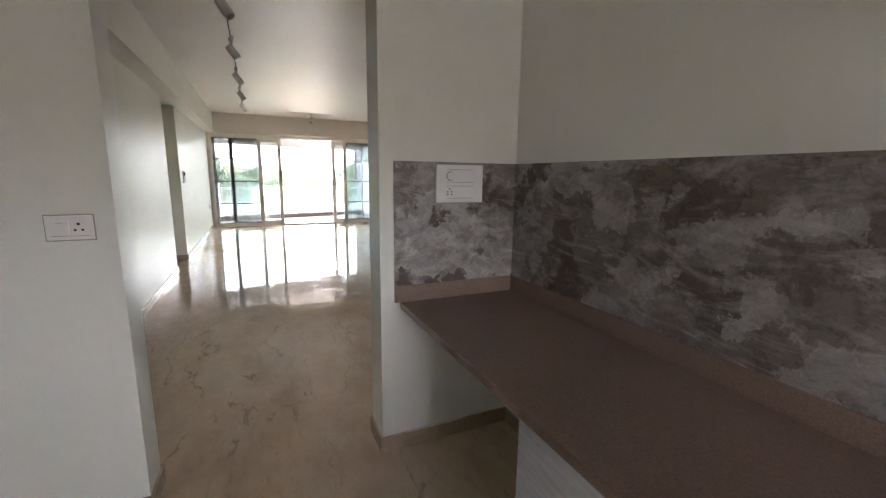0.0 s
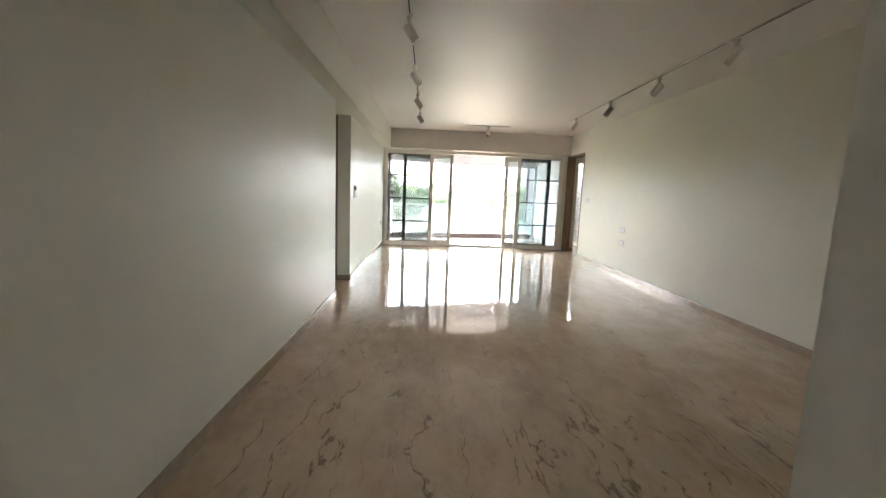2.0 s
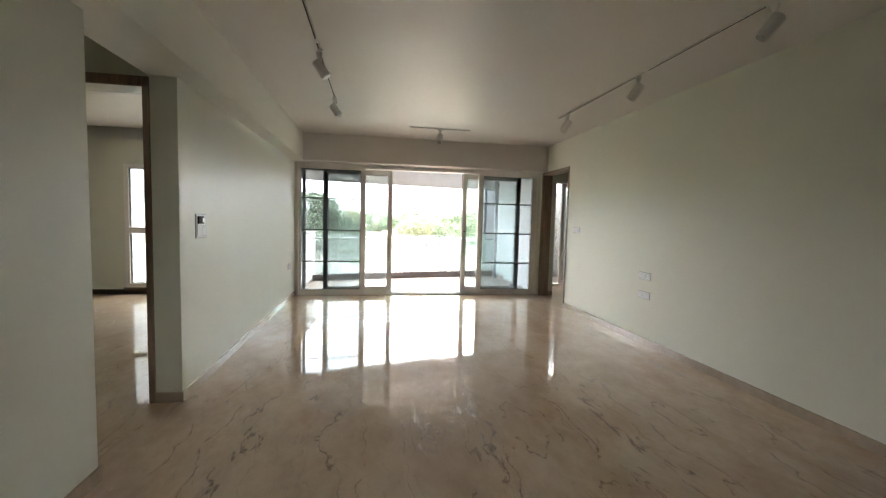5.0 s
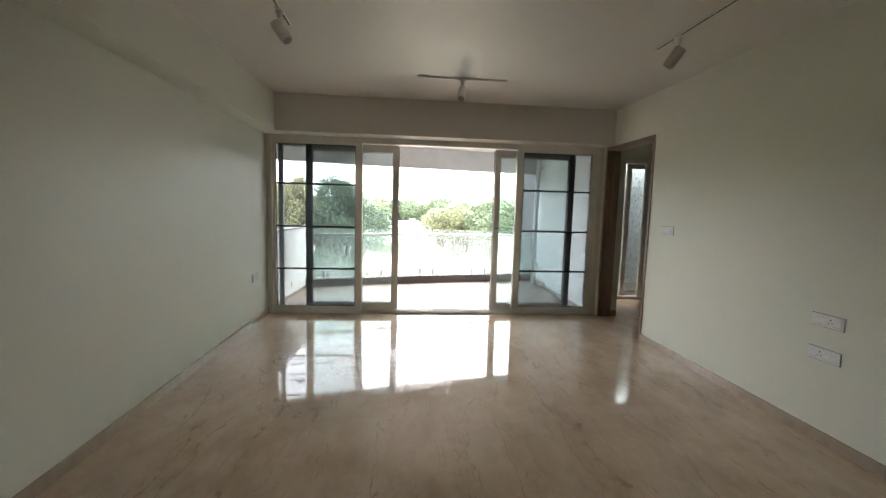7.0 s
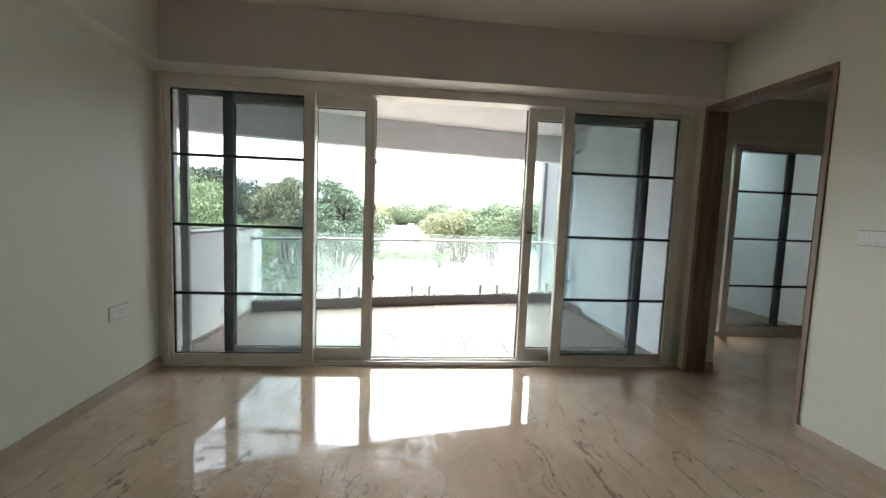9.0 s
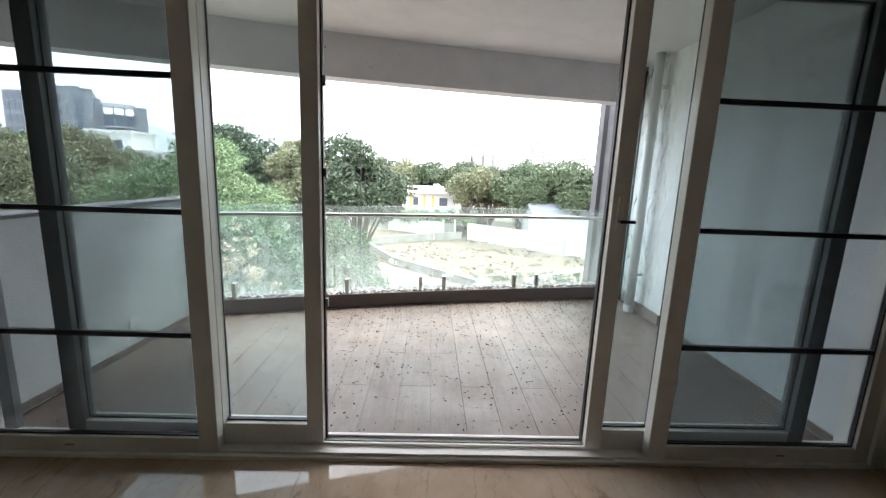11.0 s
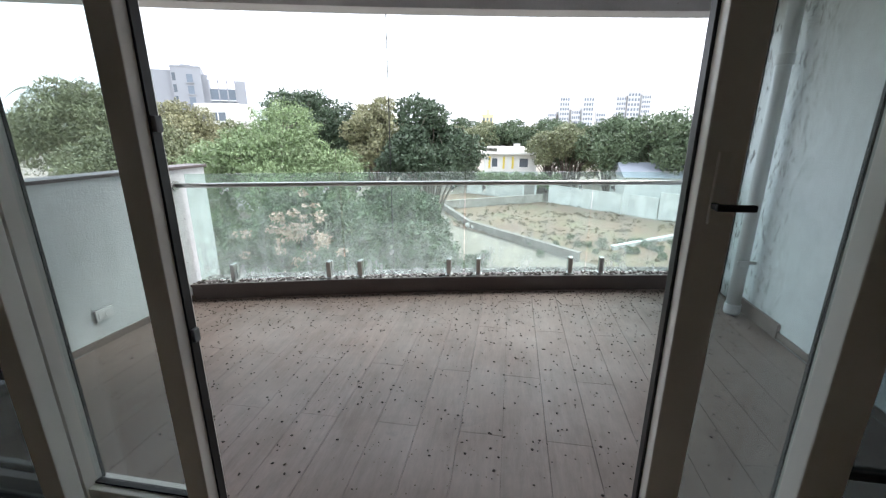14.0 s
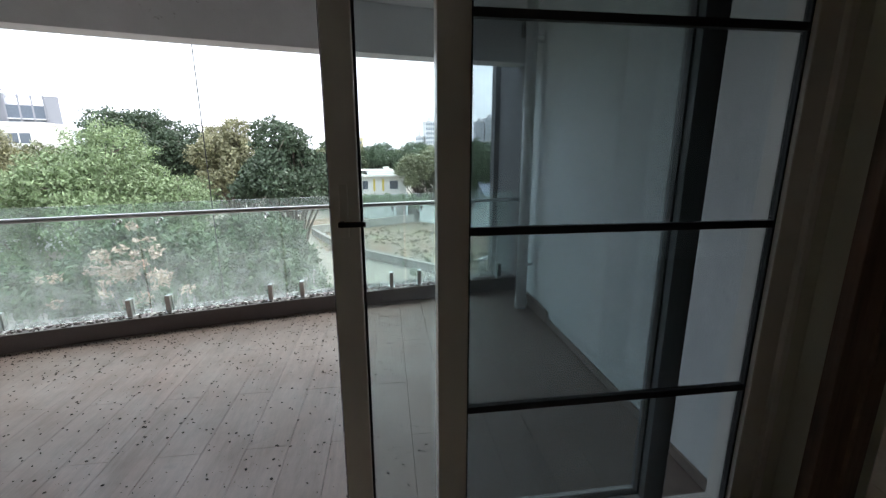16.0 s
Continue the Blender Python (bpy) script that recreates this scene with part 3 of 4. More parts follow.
solid("balcony_slab", boxes(*[(-0.2 + 0.53 * i, 0.33 + 0.53 * i, 0.2, edge_y(-0.2 + 0.53 * i) + 0.1, -0.3, -0.065) for i in range(10)]), joint_mat, "dark grouted balcony floor slab", "floor")
# the unseen end out to x -5.4 is added to shade wall_duct
bm = bmesh.new()
low = [bm.verts.new(p) for p in [(-5.4, 0.42, BC), (-3.5, 0.42, BC), (-3.5, 0.2, BC), (5.1, 0.2, BC)] + [(x, y + 0.1, BC) for x, y, z in reversed(arc(-3.4, 5.1, 40, 0.0, 0))] + [(-5.4, 2.0, BC)]]
made = bmesh.ops.extrude_face_region(bm, geom=[bm.faces.new(low)])
bmesh.ops.translate(bm, vec=(0, 0, 0.25), verts=[v for v in made["geom"] if isinstance(v, bmesh.types.BMVert)])
bmesh.ops.recalc_face_normals(bm, faces=bm.faces)
solid("balcony_ceiling", bm, soffit_mat, "off-white painted balcony soffit with an unseen shading extension", "ceiling")
solid("balcony_beam", sweep(arc(-3.4, 5.1, 40, 0.0, 0), [(0, 2.38), (0.22, 2.38), (0.22, BC + 0.25), (0, BC + 0.25)]), beam_mat,
      "curved grey-white weathered balcony edge beam", "beam")
solid("wall_facade", boxes((-3.5, -0.0, 0.4, 0.42, 2.4, BC), (0.0, 4.9, 0.2, 0.22, BEAM, BC)), render_mat, "white rendered facade above the openings", "wall")
solid("wall_balcony_right", boxes((4.845, 5.1, 0.2, 2.98, -0.3, BC)), render_mat, "white textured balcony wall with peeling paint", "wall")

skb = granite("balcony_skirting", (0.24, 0.195, 0.17), 0.4)
par = thing("wall_parapet", "white textured solid balcony parapet with stone coping", "parapet", (-0.03, 1.4, 0), kind="structure")
part("parapet_body", boxes((-0.17, 0.0, -1.19, 1.10, -0.3, 1.12)), render_mat, par)
part("coping", boxes((-0.19, 0.02, -1.19, 1.12, 1.12, 1.145), bevel=0.004), curb_mat, par, "dark stone coping")
part("skirting", boxes((0.0, 0.014, -1.19, 0.98, BZ, 0.0)), skb, par, "grey tiled skirting")
par.rotation_euler[2] = radians(-3.6)

fin = thing("wall_fin", "dark grey rendered fin wall with raised border", "wall", kind="structure")
part("panel", boxes((4.86, 4.98, 3.2, 4.15, -0.6, 2.75)), grey_wall, fin)
part("border", boxes((4.80, 5.0, 4.15, 4.33, -0.6, 2.85), (4.80, 5.0, 3.2, 4.15, 2.62, 2.75)), grey_wall, fin)
solid("wall_fin_return", boxes((4.88, 5.1, 2.98, 3.2, -0.6, BC)), render_mat, "peeling white rendered wall end", "wall")

solid("baseboard", boxes((4.831, 4.845, 0.2, 2.22, BZ, 0.005), (4.822, 4.845, 2.22, 2.9, BZ, 0.065)), skb, "grey tiled balcony skirting", "baseboard")

curb = thing("curb", "curved dark granite balcony kerb littered with droppings", "kerb", kind="structure")
part("curb_body", sweep(arc(-0.03, 4.845, 30, 0.0, 0), [(0.012, -0.3), (0.26, -0.3), (0.26, 0.082), (0.012, 0.082)]), curb_mat, curb)
part("curb_top", sweep(arc(-0.03, 4.845, 30, 0.0, 0), [(0.0, 0.082), (0.27, 0.082), (0.27, 0.1), (0.0, 0.1)]), curb_mat, curb)

# ---- glass railing ----
JOINTS = [0.05, 1.31, 2.41, 3.58, 4.82]
rail = thing("glass_railing", "curved frameless dirty glass balcony railing with steel handrail", "railing")
for a, b in zip(JOINTS, JOINTS[1:]):
    p = part("pane", sweep(arc(a + 0.006, b - 0.006, 10, 0.09, 0), [(-0.006, 0.115), (0.006, 0.115), (0.006, 1.08), (-0.006, 1.08)]), rail_glass, rail, "dusty streaked glass panel", smooth=False)
    p.visible_shadow = False
CLAMPS = [0.34, 1.17, 1.45, 2.27, 2.55, 3.43, 3.73, 4.66]
for x in CLAMPS:
    y = edge_y(x) + 0.09
    part("clamp", boxes((x - 0.02, x + 0.02, y - 0.036, y - 0.008, 0.1, 0.26), (x - 0.02, x + 0.02, y + 0.008, y + 0.036, 0.1, 0.26), (x - 0.032, x + 0.032, y - 0.05, y + 0.05, 0.1, 0.108),
                        (x - 0.02, x + 0.02, y - 0.008, y + 0.008, 0.1, 0.114), bevel=0.002), steel, rail, "steel glass clamp")
prof = [(0.02 * math.cos(2 * math.pi * i / 12), 0.02 * math.sin(2 * math.pi * i / 12)) for i in range(12)]
part("handrail", sweep(arc(0.03, 4.845, 30, 0.02, 0.99), prof), steel, rail, "round brushed steel handrail", smooth=True)
bm = bmesh.new()
rod(bm, (0.012, edge_y(0.03) + 0.02, 0.99), (0.03, edge_y(0.03) + 0.02, 0.99), 0.04, n=20)
part("flange", bm, steel, rail)
for x in [c + 0.03 for c in CLAMPS]:
    y = edge_y(x) + 0.02
    bm = bmesh.new()
    pts = [Vector((x, y + 0.035 * math.sin(a) * (1 - a / 9), 0.97 - 0.028 + 0.028 * math.cos(a))) for a in [i * 0.5 for i in range(10)]]
    for p, q in zip(pts, pts[1:]):
        rod(bm, p, q, 0.005, n=6)
    rod(bm, (x, y + 0.02, 0.94), (x, y + 0.064, 0.94), 0.006, n=8)
    rod(bm, (x, y + 0.064, 0.94), (x, y + 0.08, 0.94), 0.016, n=14)
    part("bracket", bm, steel, rail, "curled steel handrail bracket")

# ---- drain pipe ----
pipe = thing("drain_pipe", "white plastic drain pipe on the balcony wall", "pipe", (4.725, 2.66, BZ))
bm = rod(bmesh.new(), (0, 0, 0.0), (0, 0, BC - BZ), 0.052, n=20)
part("tube", bm, pvc_pipe, pipe, smooth=True)
for z in (0.02, 1.95):
    part("collar", rod(bmesh.new(), (0, 0, z), (0, 0, z + 0.07), 0.062, n=20), pvc_pipe, pipe)
part("clip", boxes((0.03, 0.105, -0.012, 0.012, 0.44, 0.47), (-0.06, 0.03, -0.058, -0.05, 0.43, 0.48), bevel=0.002), pvc_pipe, pipe)
part("elbow", rod(bmesh.new(), (0.0, 0, 2.52), (0.105, 0, 2.52), 0.03, n=14), pvc_pipe, pipe)

# ---- kitchen counter ----
CTOP = 0.822
counter = thing("kitchen_counter", "brown granite kitchen counter slab fixed along the wall", "counter")
part("slab", boxes((1.78, KX, -14.6, KY, CTOP - 0.035, CTOP), bevel=0.006), counter_mat, counter)
part("upstand", boxes((KX - 0.02, KX, -14.6, KY, CTOP, CTOP + 0.085), bevel=0.002), counter_mat, counter)
part("upstand", boxes((1.75, KX - 0.02, KY - 0.02, KY, CTOP, CTOP + 0.085), bevel=0.002), counter_mat, counter)
foam = Mat("grey_white_streaked_panel", 0.55)
foam.color(foam.ramp(foam.noise(6, 7, 0.7, foam.mapped((1, 1, 9), (8, 0, 0))), (0.3, (0.40, 0.42, 0.45)), (0.7, (0.58, 0.61, 0.64))))
unit = thing("base_cabinet", "pale grey streaked cabinet front beneath the counter", "cabinet")
part("body", boxes((1.85, KX - 0.02, -14.5, -11.77, 0.08, CTOP - 0.037)), foam.m, unit)
part("plinth", boxes((1.90, KX - 0.02, -14.5, -11.79, 0.0, 0.08)), gasket_mat, unit)
for y0 in (-12.37, -12.97, -13.57, -14.17):
    part("door", boxes((1.828, 1.85, y0 + 0.002, y0 + 0.598, 0.09, CTOP - 0.045), bevel=0.002), foam.m, unit)
SPT = 1.525
sp = thing("backsplash", "dark grey slate-print tile backsplash", "backsplash", kind="structure")
part("tile", boxes((KX - 0.012, KX, -12.4, KY - 0.012, CTOP + 0.085, SPT)), rock_mat, sp)
part("tile", boxes((KX - 0.012, KX, -14.6, -12.404, CTOP + 0.085, SPT)), rock_mat, sp)
part("tile", boxes((1.75, KX - 0.012, KY - 0.012, KY, CTOP + 0.085, SPT)), rock_mat, sp)


# ---- switches and sockets: built flat on the wall, facing -y, then turned ----
def plate(name, label, w, h, rows, at, turn, group="", sockets=()):
    ob = thing(name, label, "switch", group=group)
    part("plate", boxes((-w / 2, w / 2, -0.009, 0, -h / 2, h / 2), bevel=0.003), switch_white, ob)
    n = len(rows)
    for r, cols in enumerate(rows):
        rh = (h - 0.03) / n
        z0 = -h / 2 + 0.015 + r * rh
        cw = (w - 0.03) / cols
        for c in range(cols):
            x0 = -w / 2 + 0.015 + c * cw
            if (r, c) in sockets:
                m = part("socket", boxes((x0 + 0.001, x0 + cw - 0.001, -0.0115, -0.009, z0 + 0.001, z0 + rh - 0.001)), switch_white, ob)
                cx, cz = x0 + cw / 2, z0 + rh / 2
                bm = rod(bmesh.new(), (cx, -0.0125, cz + 0.014), (cx, -0.0114, cz + 0.014), 0.0052, n=12)
                for dx in (-0.011, 0.011):
                    rod(bm, (cx + dx, -0.0125, cz - 0.008), (cx + dx, -0.0114, cz - 0.008), 0.0042, n=12)
                part("hole", bm, hole_mat, m)
            else:
                m = part("rocker", boxes((x0 + 0.0012, x0 + cw - 0.0012, -0.0125, -0.009, z0 + 0.003, z0 + rh - 0.003), bevel=0.0012), switch_white, ob)
                part("marker", boxes((x0 + cw * 0.3, x0 + cw * 0.7, -0.0131, -0.0124, z0 + rh * 0.8, z0 + rh * 0.8 + 0.0015)), switch_grey, m)
        part("gap", boxes((-w / 2 + 0.014, w / 2 - 0.014, -0.0098, -0.0088, z0 - 0.001, z0 + 0.001)), switch_grey, ob)
    part("rim", boxes((-w / 2 - 0.004, w / 2 + 0.004, -0.003, 0.0, -h / 2 - 0.004, h / 2 + 0.004)), switch_grey, ob)
    ob.matrix_basis = pose(*at, 0, 0, turn)
    return ob


plate("wall_socket", "white three-pin socket on the painted kitchen wall", 0.14, 0.09, [2], (0.512, KY, 1.252), 0, sockets=((0, 1),))
board = plate("switch_board", "large white switch board on the slate backsplash", 0.262, 0.19, [], (2.10, KY - 0.012, 1.418), 0)
for z0, z1 in ((-0.072, -0.012), (0.008, 0.07)):
    part("module", boxes((-0.085, 0.085, -0.0115, -0.009, z0, z1), bevel=0.001), switch_white, board)
    part("gap", boxes((-0.075, 0.075, -0.0121, -0.0114, z0 - 0.0015, z0 + 0.0008), (-0.075, 0.075, -0.0121, -0.0114, z1 - 0.0008, z1 + 0.0015)), switch_grey, board)
knob = part("regulator_knob", rod(bmesh.new(), (-0.055, -0.02, 0.039), (-0.055, -0.0115, 0.039), 0.02, n=24), switch_white, board)
part("rim", rod(bmesh.new(), (-0.056, -0.0128, 0.0385), (-0.056, -0.0114, 0.0385), 0.0235, n=24), switch_grey, knob)
bm = bmesh.new()
for dx, dz in ((0, 0.016), (-0.011, 0.002), (0.011, 0.002), (-0.011, -0.012), (0.011, -0.012)):
    box(bm, -0.06 + dx - 0.0042, -0.06 + dx + 0.0042, -0.0122, -0.0114, -0.042 + dz - 0.003, -0.042 + dz + 0.003)
part("socket_hole", bm, hole_mat, board)
fan_board = plate("switch_board", "white switch board with dark fan regulator on the wall", 0.22, 0.2, [2, 3], (0, -4.24, 1.39), 90)
part("regulator", boxes((-0.09, 0.02, -0.022, -0.011, 0.02, 0.085), bevel=0.004), gasket_mat, fan_board, "dark fan regulator")
part("regulator_knob", rod(bmesh.new(), (-0.035, -0.036, 0.052), (-0.035, -0.022, 0.052), 0.02, n=20), steel, fan_board)
plate("wall_socket", "white socket low on the painted wall", 0.22, 0.1, [3], (0, -0.50, 0.605), 90, sockets=((0, 1),))
plate("wall_socket", "white socket plate on the painted wall", 0.22, 0.085, [4], (RX, -1.61, 1.385), -90, sockets=((0, 3),))
plate("wall_socket", "white television socket plate on the wall", 0.22, 0.085, [4], (RX, -3.45, 0.86), -90, "television sockets", sockets=((0, 2),))
plate("wall_socket", "white television socket plate on the wall", 0.22, 0.085, [4], (RX, -3.45, 0.62), -90, "television sockets", sockets=((0, 1),))
plate("wall_socket", "white weatherproof socket on the balcony parapet", 0.13, 0.085, [2], (-0.03, 1.37, 0.17), 90)


# ---- track lights ----
def spot_head(tilt, spin):
    ob = thing("track_spotlight", "small white cylindrical spotlight head on a ceiling track", "spotlight", group="track spotlights")
    bm = boxes((-0.017, 0.017, -0.06, 0.06, -0.016, 0.0), bevel=0.004)
    rod(bm, (0, 0, -0.07), (0, 0, -0.014), 0.014, 0.03, n=20)
    part("adapter", bm, lamp_white, ob)
    part("stem", rod(bmesh.new(), (0, 0, -0.125), (0, 0, -0.066), 0.008, n=10), lamp_white, ob)
    m = pose(0, 0, -0.135, tilt, 0, spin)
    bm = bmesh.new()
    for z0, z1, r0, r1 in ((-0.105, 0.045, 0.044, 0.044), (0.045, 0.052, 0.044, 0.036), (-0.112, -0.105, 0.039, 0.044)):
        rod(bm, (0, 0, z0), (0, 0, z1), r0, r1, n=28)
    bmesh.ops.transform(bm, matrix=m, verts=bm.verts)
    head = part("head", bm, lamp_white, ob)
    bm = rod(bmesh.new(), (0, 0, -0.115), (0, 0, -0.1115), 0.034, n=20)
    bmesh.ops.transform(bm, matrix=m, verts=bm.verts)
    part("lens", bm, lens_grey, head)
    return ob


def track(at, length, along_y):
    ob = thing("ceiling_track", "slim white ceiling track with a dark slot for spotlights", "track")

    def bar(half, end, z0, z1):
        lx, ly = (half, length / 2 - end) if along_y else (length / 2 - end, half)
        return boxes((-lx, lx, -ly, ly, z0, z1), bevel=0.001)
    part("rail", bar(0.012, 0.0, -0.012, 0.0), lamp_white, ob)
    part("slot", bar(0.006, 0.015, -0.0135, -0.0115), gasket_mat, ob)
    part("end_cap", boxes((-0.013, 0.013, -length / 2 - 0.004, -length / 2, -0.013, 0.0)) if along_y else boxes((-length / 2 - 0.004, -length / 2, -0.013, 0.013, -0.013, 0.0)), lamp_white, ob)
    ob.location = at
    return ob


first = spot_head(36, 70)
first.matrix_basis = pose(0.975, -2.705, H - 0.012, 0, 0, 180)
for y, s in ((-4.15, 200), (-5.62, 180), (-7.09, 195), (-8.5, 170)):
    copy_thing(first, pose(0.975, y, H - 0.012, 0, 0, s))
for y, s in ((-2.715, 330), (-4.255, 340), (-5.685, 350), (-7.01, 330), (-8.4, 345)):
    copy_thing(first, pose(4.075, y, H - 0.012, 0, 0, s))
copy_thing(first, pose(2.53, -1.31, H - 0.012, 0, 0, 90))
for y0, y1 in ((-4.33, -2.42), (-6.86, -4.39), (-9.3, -6.92)):
    for x in (0.975, 4.075):
        track((x, (y0 + y1) / 2, H), y1 - y0, True)
track((2.53, -1.31, H), 1.0, False)

# ---- outdoors ----
GZ = -9.0


def soil():
    m = Mat("dry_ground", 0.95)
    big = m.noise(0.06, 6, 0.6)
    mid = m.noise(0.5, 7, 0.7)
    c = m.ramp(big, (0.35, (0.27, 0.245, 0.20)), (0.55, (0.30, 0.265, 0.22)), (0.72, (0.14, 0.155, 0.085)))
    m.color(m.mix(0.6, c, m.ramp(mid, (0.3, 0.6), (0.7, 1.25)), "MULTIPLY"))
    m.bump(mid, 0.5, 0.3)
    return m.m


def field():
    m = Mat("dry_grass_field", 0.95)
    n = m.noise(0.22, 7, 0.7)
    f = m.noise(2.5, 6, 0.75)
    c = m.ramp(n, (0.35, (0.235, 0.155, 0.11)), (0.5, (0.25, 0.185, 0.13)), (0.64, (0.20, 0.185, 0.105)))
    m.color(m.mix(0.6, c, m.ramp(f, (0.3, 0.6), (0.7, 1.3)), "MULTIPLY"))
    m.bump(f, 0.6, 0.2)
    return m.m


bm = bmesh.new()
bmesh.ops.create_grid(bm, x_segments=60, y_segments=60, size=2500)
for v in bm.verts:
    v.co.z = GZ
solid("ground", bm, soil(), "dry dusty ground with patches of scrub", "ground")


def plot(name, label, mat, *corners):
    bm = bmesh.new()
    bm.faces.new([bm.verts.new((x, y, GZ + 0.06)) for x, y in corners])
    return solid(name, bm, mat, label, "field")


field_mat = field()
plot("field", "vacant plot of dry grass and red soil", field_mat, (-3.4, 44.3), (8.6, 33.4), (12, 30.5), (30, 41), (19.4, 51.2), (7.6, 62.5), (-6.3, 53.8))
plot("field_far", "bare red soil plot behind a low wall", field_mat, (-6.5, 54.4), (7.4, 63.0), (5.4, 64), (-4.7, 70), (-12, 64))

lime = plain("weathered_lime_wall", (0.66, 0.66, 0.64), 0.9, 0, 0.2, 0.6, 0.2, 8)
pale_w = plain("pale_cement_wall", (0.40, 0.37, 0.33), 0.95, 0, 0.2, 0.8, 0.3, 6)
stone_w = plain("rubble_wall", (0.27, 0.25, 0.23), 0.95, 0, 0.3, 2.0, 0.5, 6)


def long_wall(name, label, a, b, h, t, mat, z=GZ):
    d = Vector((b[0] - a[0], b[1] - a[1], 0))
    bm = boxes((0, d.length, -t / 2, t / 2, 0, h), (-0.05, d.length + 0.05, -t / 2 - 0.06, t / 2 + 0.06, h, h + 0.12))
    ob = solid(name, bm, mat, label, "wall", kind="structure")
    ob.matrix_basis = pose(a[0], a[1], z, 0, 0, math.degrees(math.atan2(d.y, d.x)))
    return ob


long_wall("compound_wall", "white limewashed compound wall round the plot", (8.5, 62.8), (20.6, 52.2), 2.5, 0.25, lime)
long_wall("compound_wall", "white limewashed compound wall round the plot", (20.7, 52.1), (31.5, 42.5), 3.2, 0.25, lime)
long_wall("compound_wall", "white wall in front of the house garden", (-4.7, 70), (4.6, 65.2), 2.2, 0.25, lime)
long_wall("plot_wall", "low pale cement wall between the plots", (-6.5, 54.0), (7.5, 62.8), 1.1, 0.25, pale_w)
long_wall("plot_wall", "low rubble stone wall beside the field", (-1.4, 43.5), (8.6, 33.0), 0.7, 0.35, stone_w)
long_wall("plot_wall", "low rubble stone wall beside the field", (-6.2, 54.0), (-1.5, 43.7), 0.7, 0.35, stone_w)
long_wall("plot_wall", "low pale kerb wall in the field", (12.1, 36.9), (19.7, 42.7), 0.35, 0.3, lime)
gate = thing("gate", "dark metal gate in the white wall", "gate", (5.6, 64.4, GZ))
part("leaf", boxes((-0.8, 0.8, -0.05, 0.05, 0.1, 2.3)), stone_w, gate)
part("post", boxes((-1.1, -0.8, -0.2, 0.2, 0, 2.8)), lime, gate)
part("post", boxes((0.8, 1.1, -0.2, 0.2, 0, 2.8)), lime, gate)
bag_mat = plain("white_sack", (0.70, 0.68, 0.64), 0.8, 0, 0.1, 3)
rnd0 = random.Random(3)
for bx, by in ((-1.2, 43.0), (-0.5, 42.4), (0.6, 41.4), (1.2, 40.9), (-1.9, 43.5)):
    bm = bmesh.new()
    bmesh.ops.create_icosphere(bm, subdivisions=2, radius=0.55)
    for v in bm.verts:
        v.co *= 1 + 0.25 * noise.noise(v.co * 2.2 + Vector((bx, by, 0)))
        v.co.z = max(v.co.z * 0.6, -0.25)
    ob = solid("rubbish_sack", bm, bag_mat, "white rubbish sack dumped by the stone wall", "sack", kind="", group="rubbish sacks", smooth=True)
    ob.matrix_basis = pose(bx + 0.35, by + 0.35, GZ + 0.3, 0, 0, rnd0.uniform(0, 360))

# trees
def leaf_mat(name, c):
    m = Mat(name, 0.6)
    geo = m.node("ShaderNodeNewGeometry")
    r = geo.outputs["Random Per Island"]
    big = m.noise(0.5, 3)
    col = m.ramp(r, (0.0, tuple(x * 0.62 for x in c)), (0.6, c), (1.0, tuple(min(1, x * 1.4) for x in c)))
    m.color(m.mix(0.5, col, m.ramp(big, (0.3, 0.55), (0.7, 1.25)), "MULTIPLY"))
    m.b.inputs["Subsurface Weight"].default_value = 0.0
    return m.m


bark = plain("tree_bark", (0.14, 0.115, 0.09), 0.9, 0, 0.3, 6, 0.6, 14)
LEAVES = {"dark": leaf_mat("dark_leaves", (0.075, 0.11, 0.062)), "light": leaf_mat("fresh_leaves", (0.225, 0.30, 0.145)), "dry": leaf_mat("dusty_leaves", (0.195, 0.215, 0.115)),
          "mid": leaf_mat("green_leaves", (0.115, 0.16, 0.085)), "pale": leaf_mat("pale_yellow_leaves", (0.30, 0.295, 0.165)), "straw": leaf_mat("straw_weeds", (0.21, 0.165, 0.095)),
          "pink": leaf_mat("pale_pink_blossom", (0.50, 0.38, 0.29))}


def crown_mesh(rng, lobes, count, size, stretch=1.5):
    """Leaves scattered on and in many overlapping lobes: (x, y, z, r)."""
    n_all = sum(l[3] ** 2 for l in lobes)
    cs, us, ws = [], [], []
    for x, y, z, r in lobes:
        n = int(count * r * r / n_all)
        d = rng.normal(size=(n, 3))
        d /= np.linalg.norm(d, axis=1)[:, None]
        rad = r * (0.55 + 0.5 * rng.random(n) ** 0.6)
        lump = 1 + 0.22 * np.sin(d[:, 0] * 7 + x * 3) * np.cos(d[:, 1] * 6 + z * 2) + 0.12 * np.sin(d[:, 2] * 13 + y)
        cs.append(np.array((x, y, z)) + d * (rad * lump)[:, None] * np.array((1, 1, 0.85)))
        u = rng.normal(size=(n, 3)) + d * 0.6
        u /= np.linalg.norm(u, axis=1)[:, None]
        w = np.cross(u, rng.normal(size=(n, 3)) + np.array((0, 0, 0.8)))
        w /= np.linalg.norm(w, axis=1)[:, None] + 1e-6
        us.append(u)
        ws.append(w)
    c, u, w = np.concatenate(cs), np.concatenate(us), np.concatenate(ws)
    s = size * (0.6 + 0.8 * rng.random(len(c)))[:, None]
    a = c + u * s * stretch
    b = c + w * s * 0.6
    e = c - u * s * stretch
    f = c - w * s * 0.6
    verts = np.stack((a, b, e, f), 1).reshape(-1, 3)
    faces = np.arange(len(verts)).reshape(-1, 4)
    return verts, faces


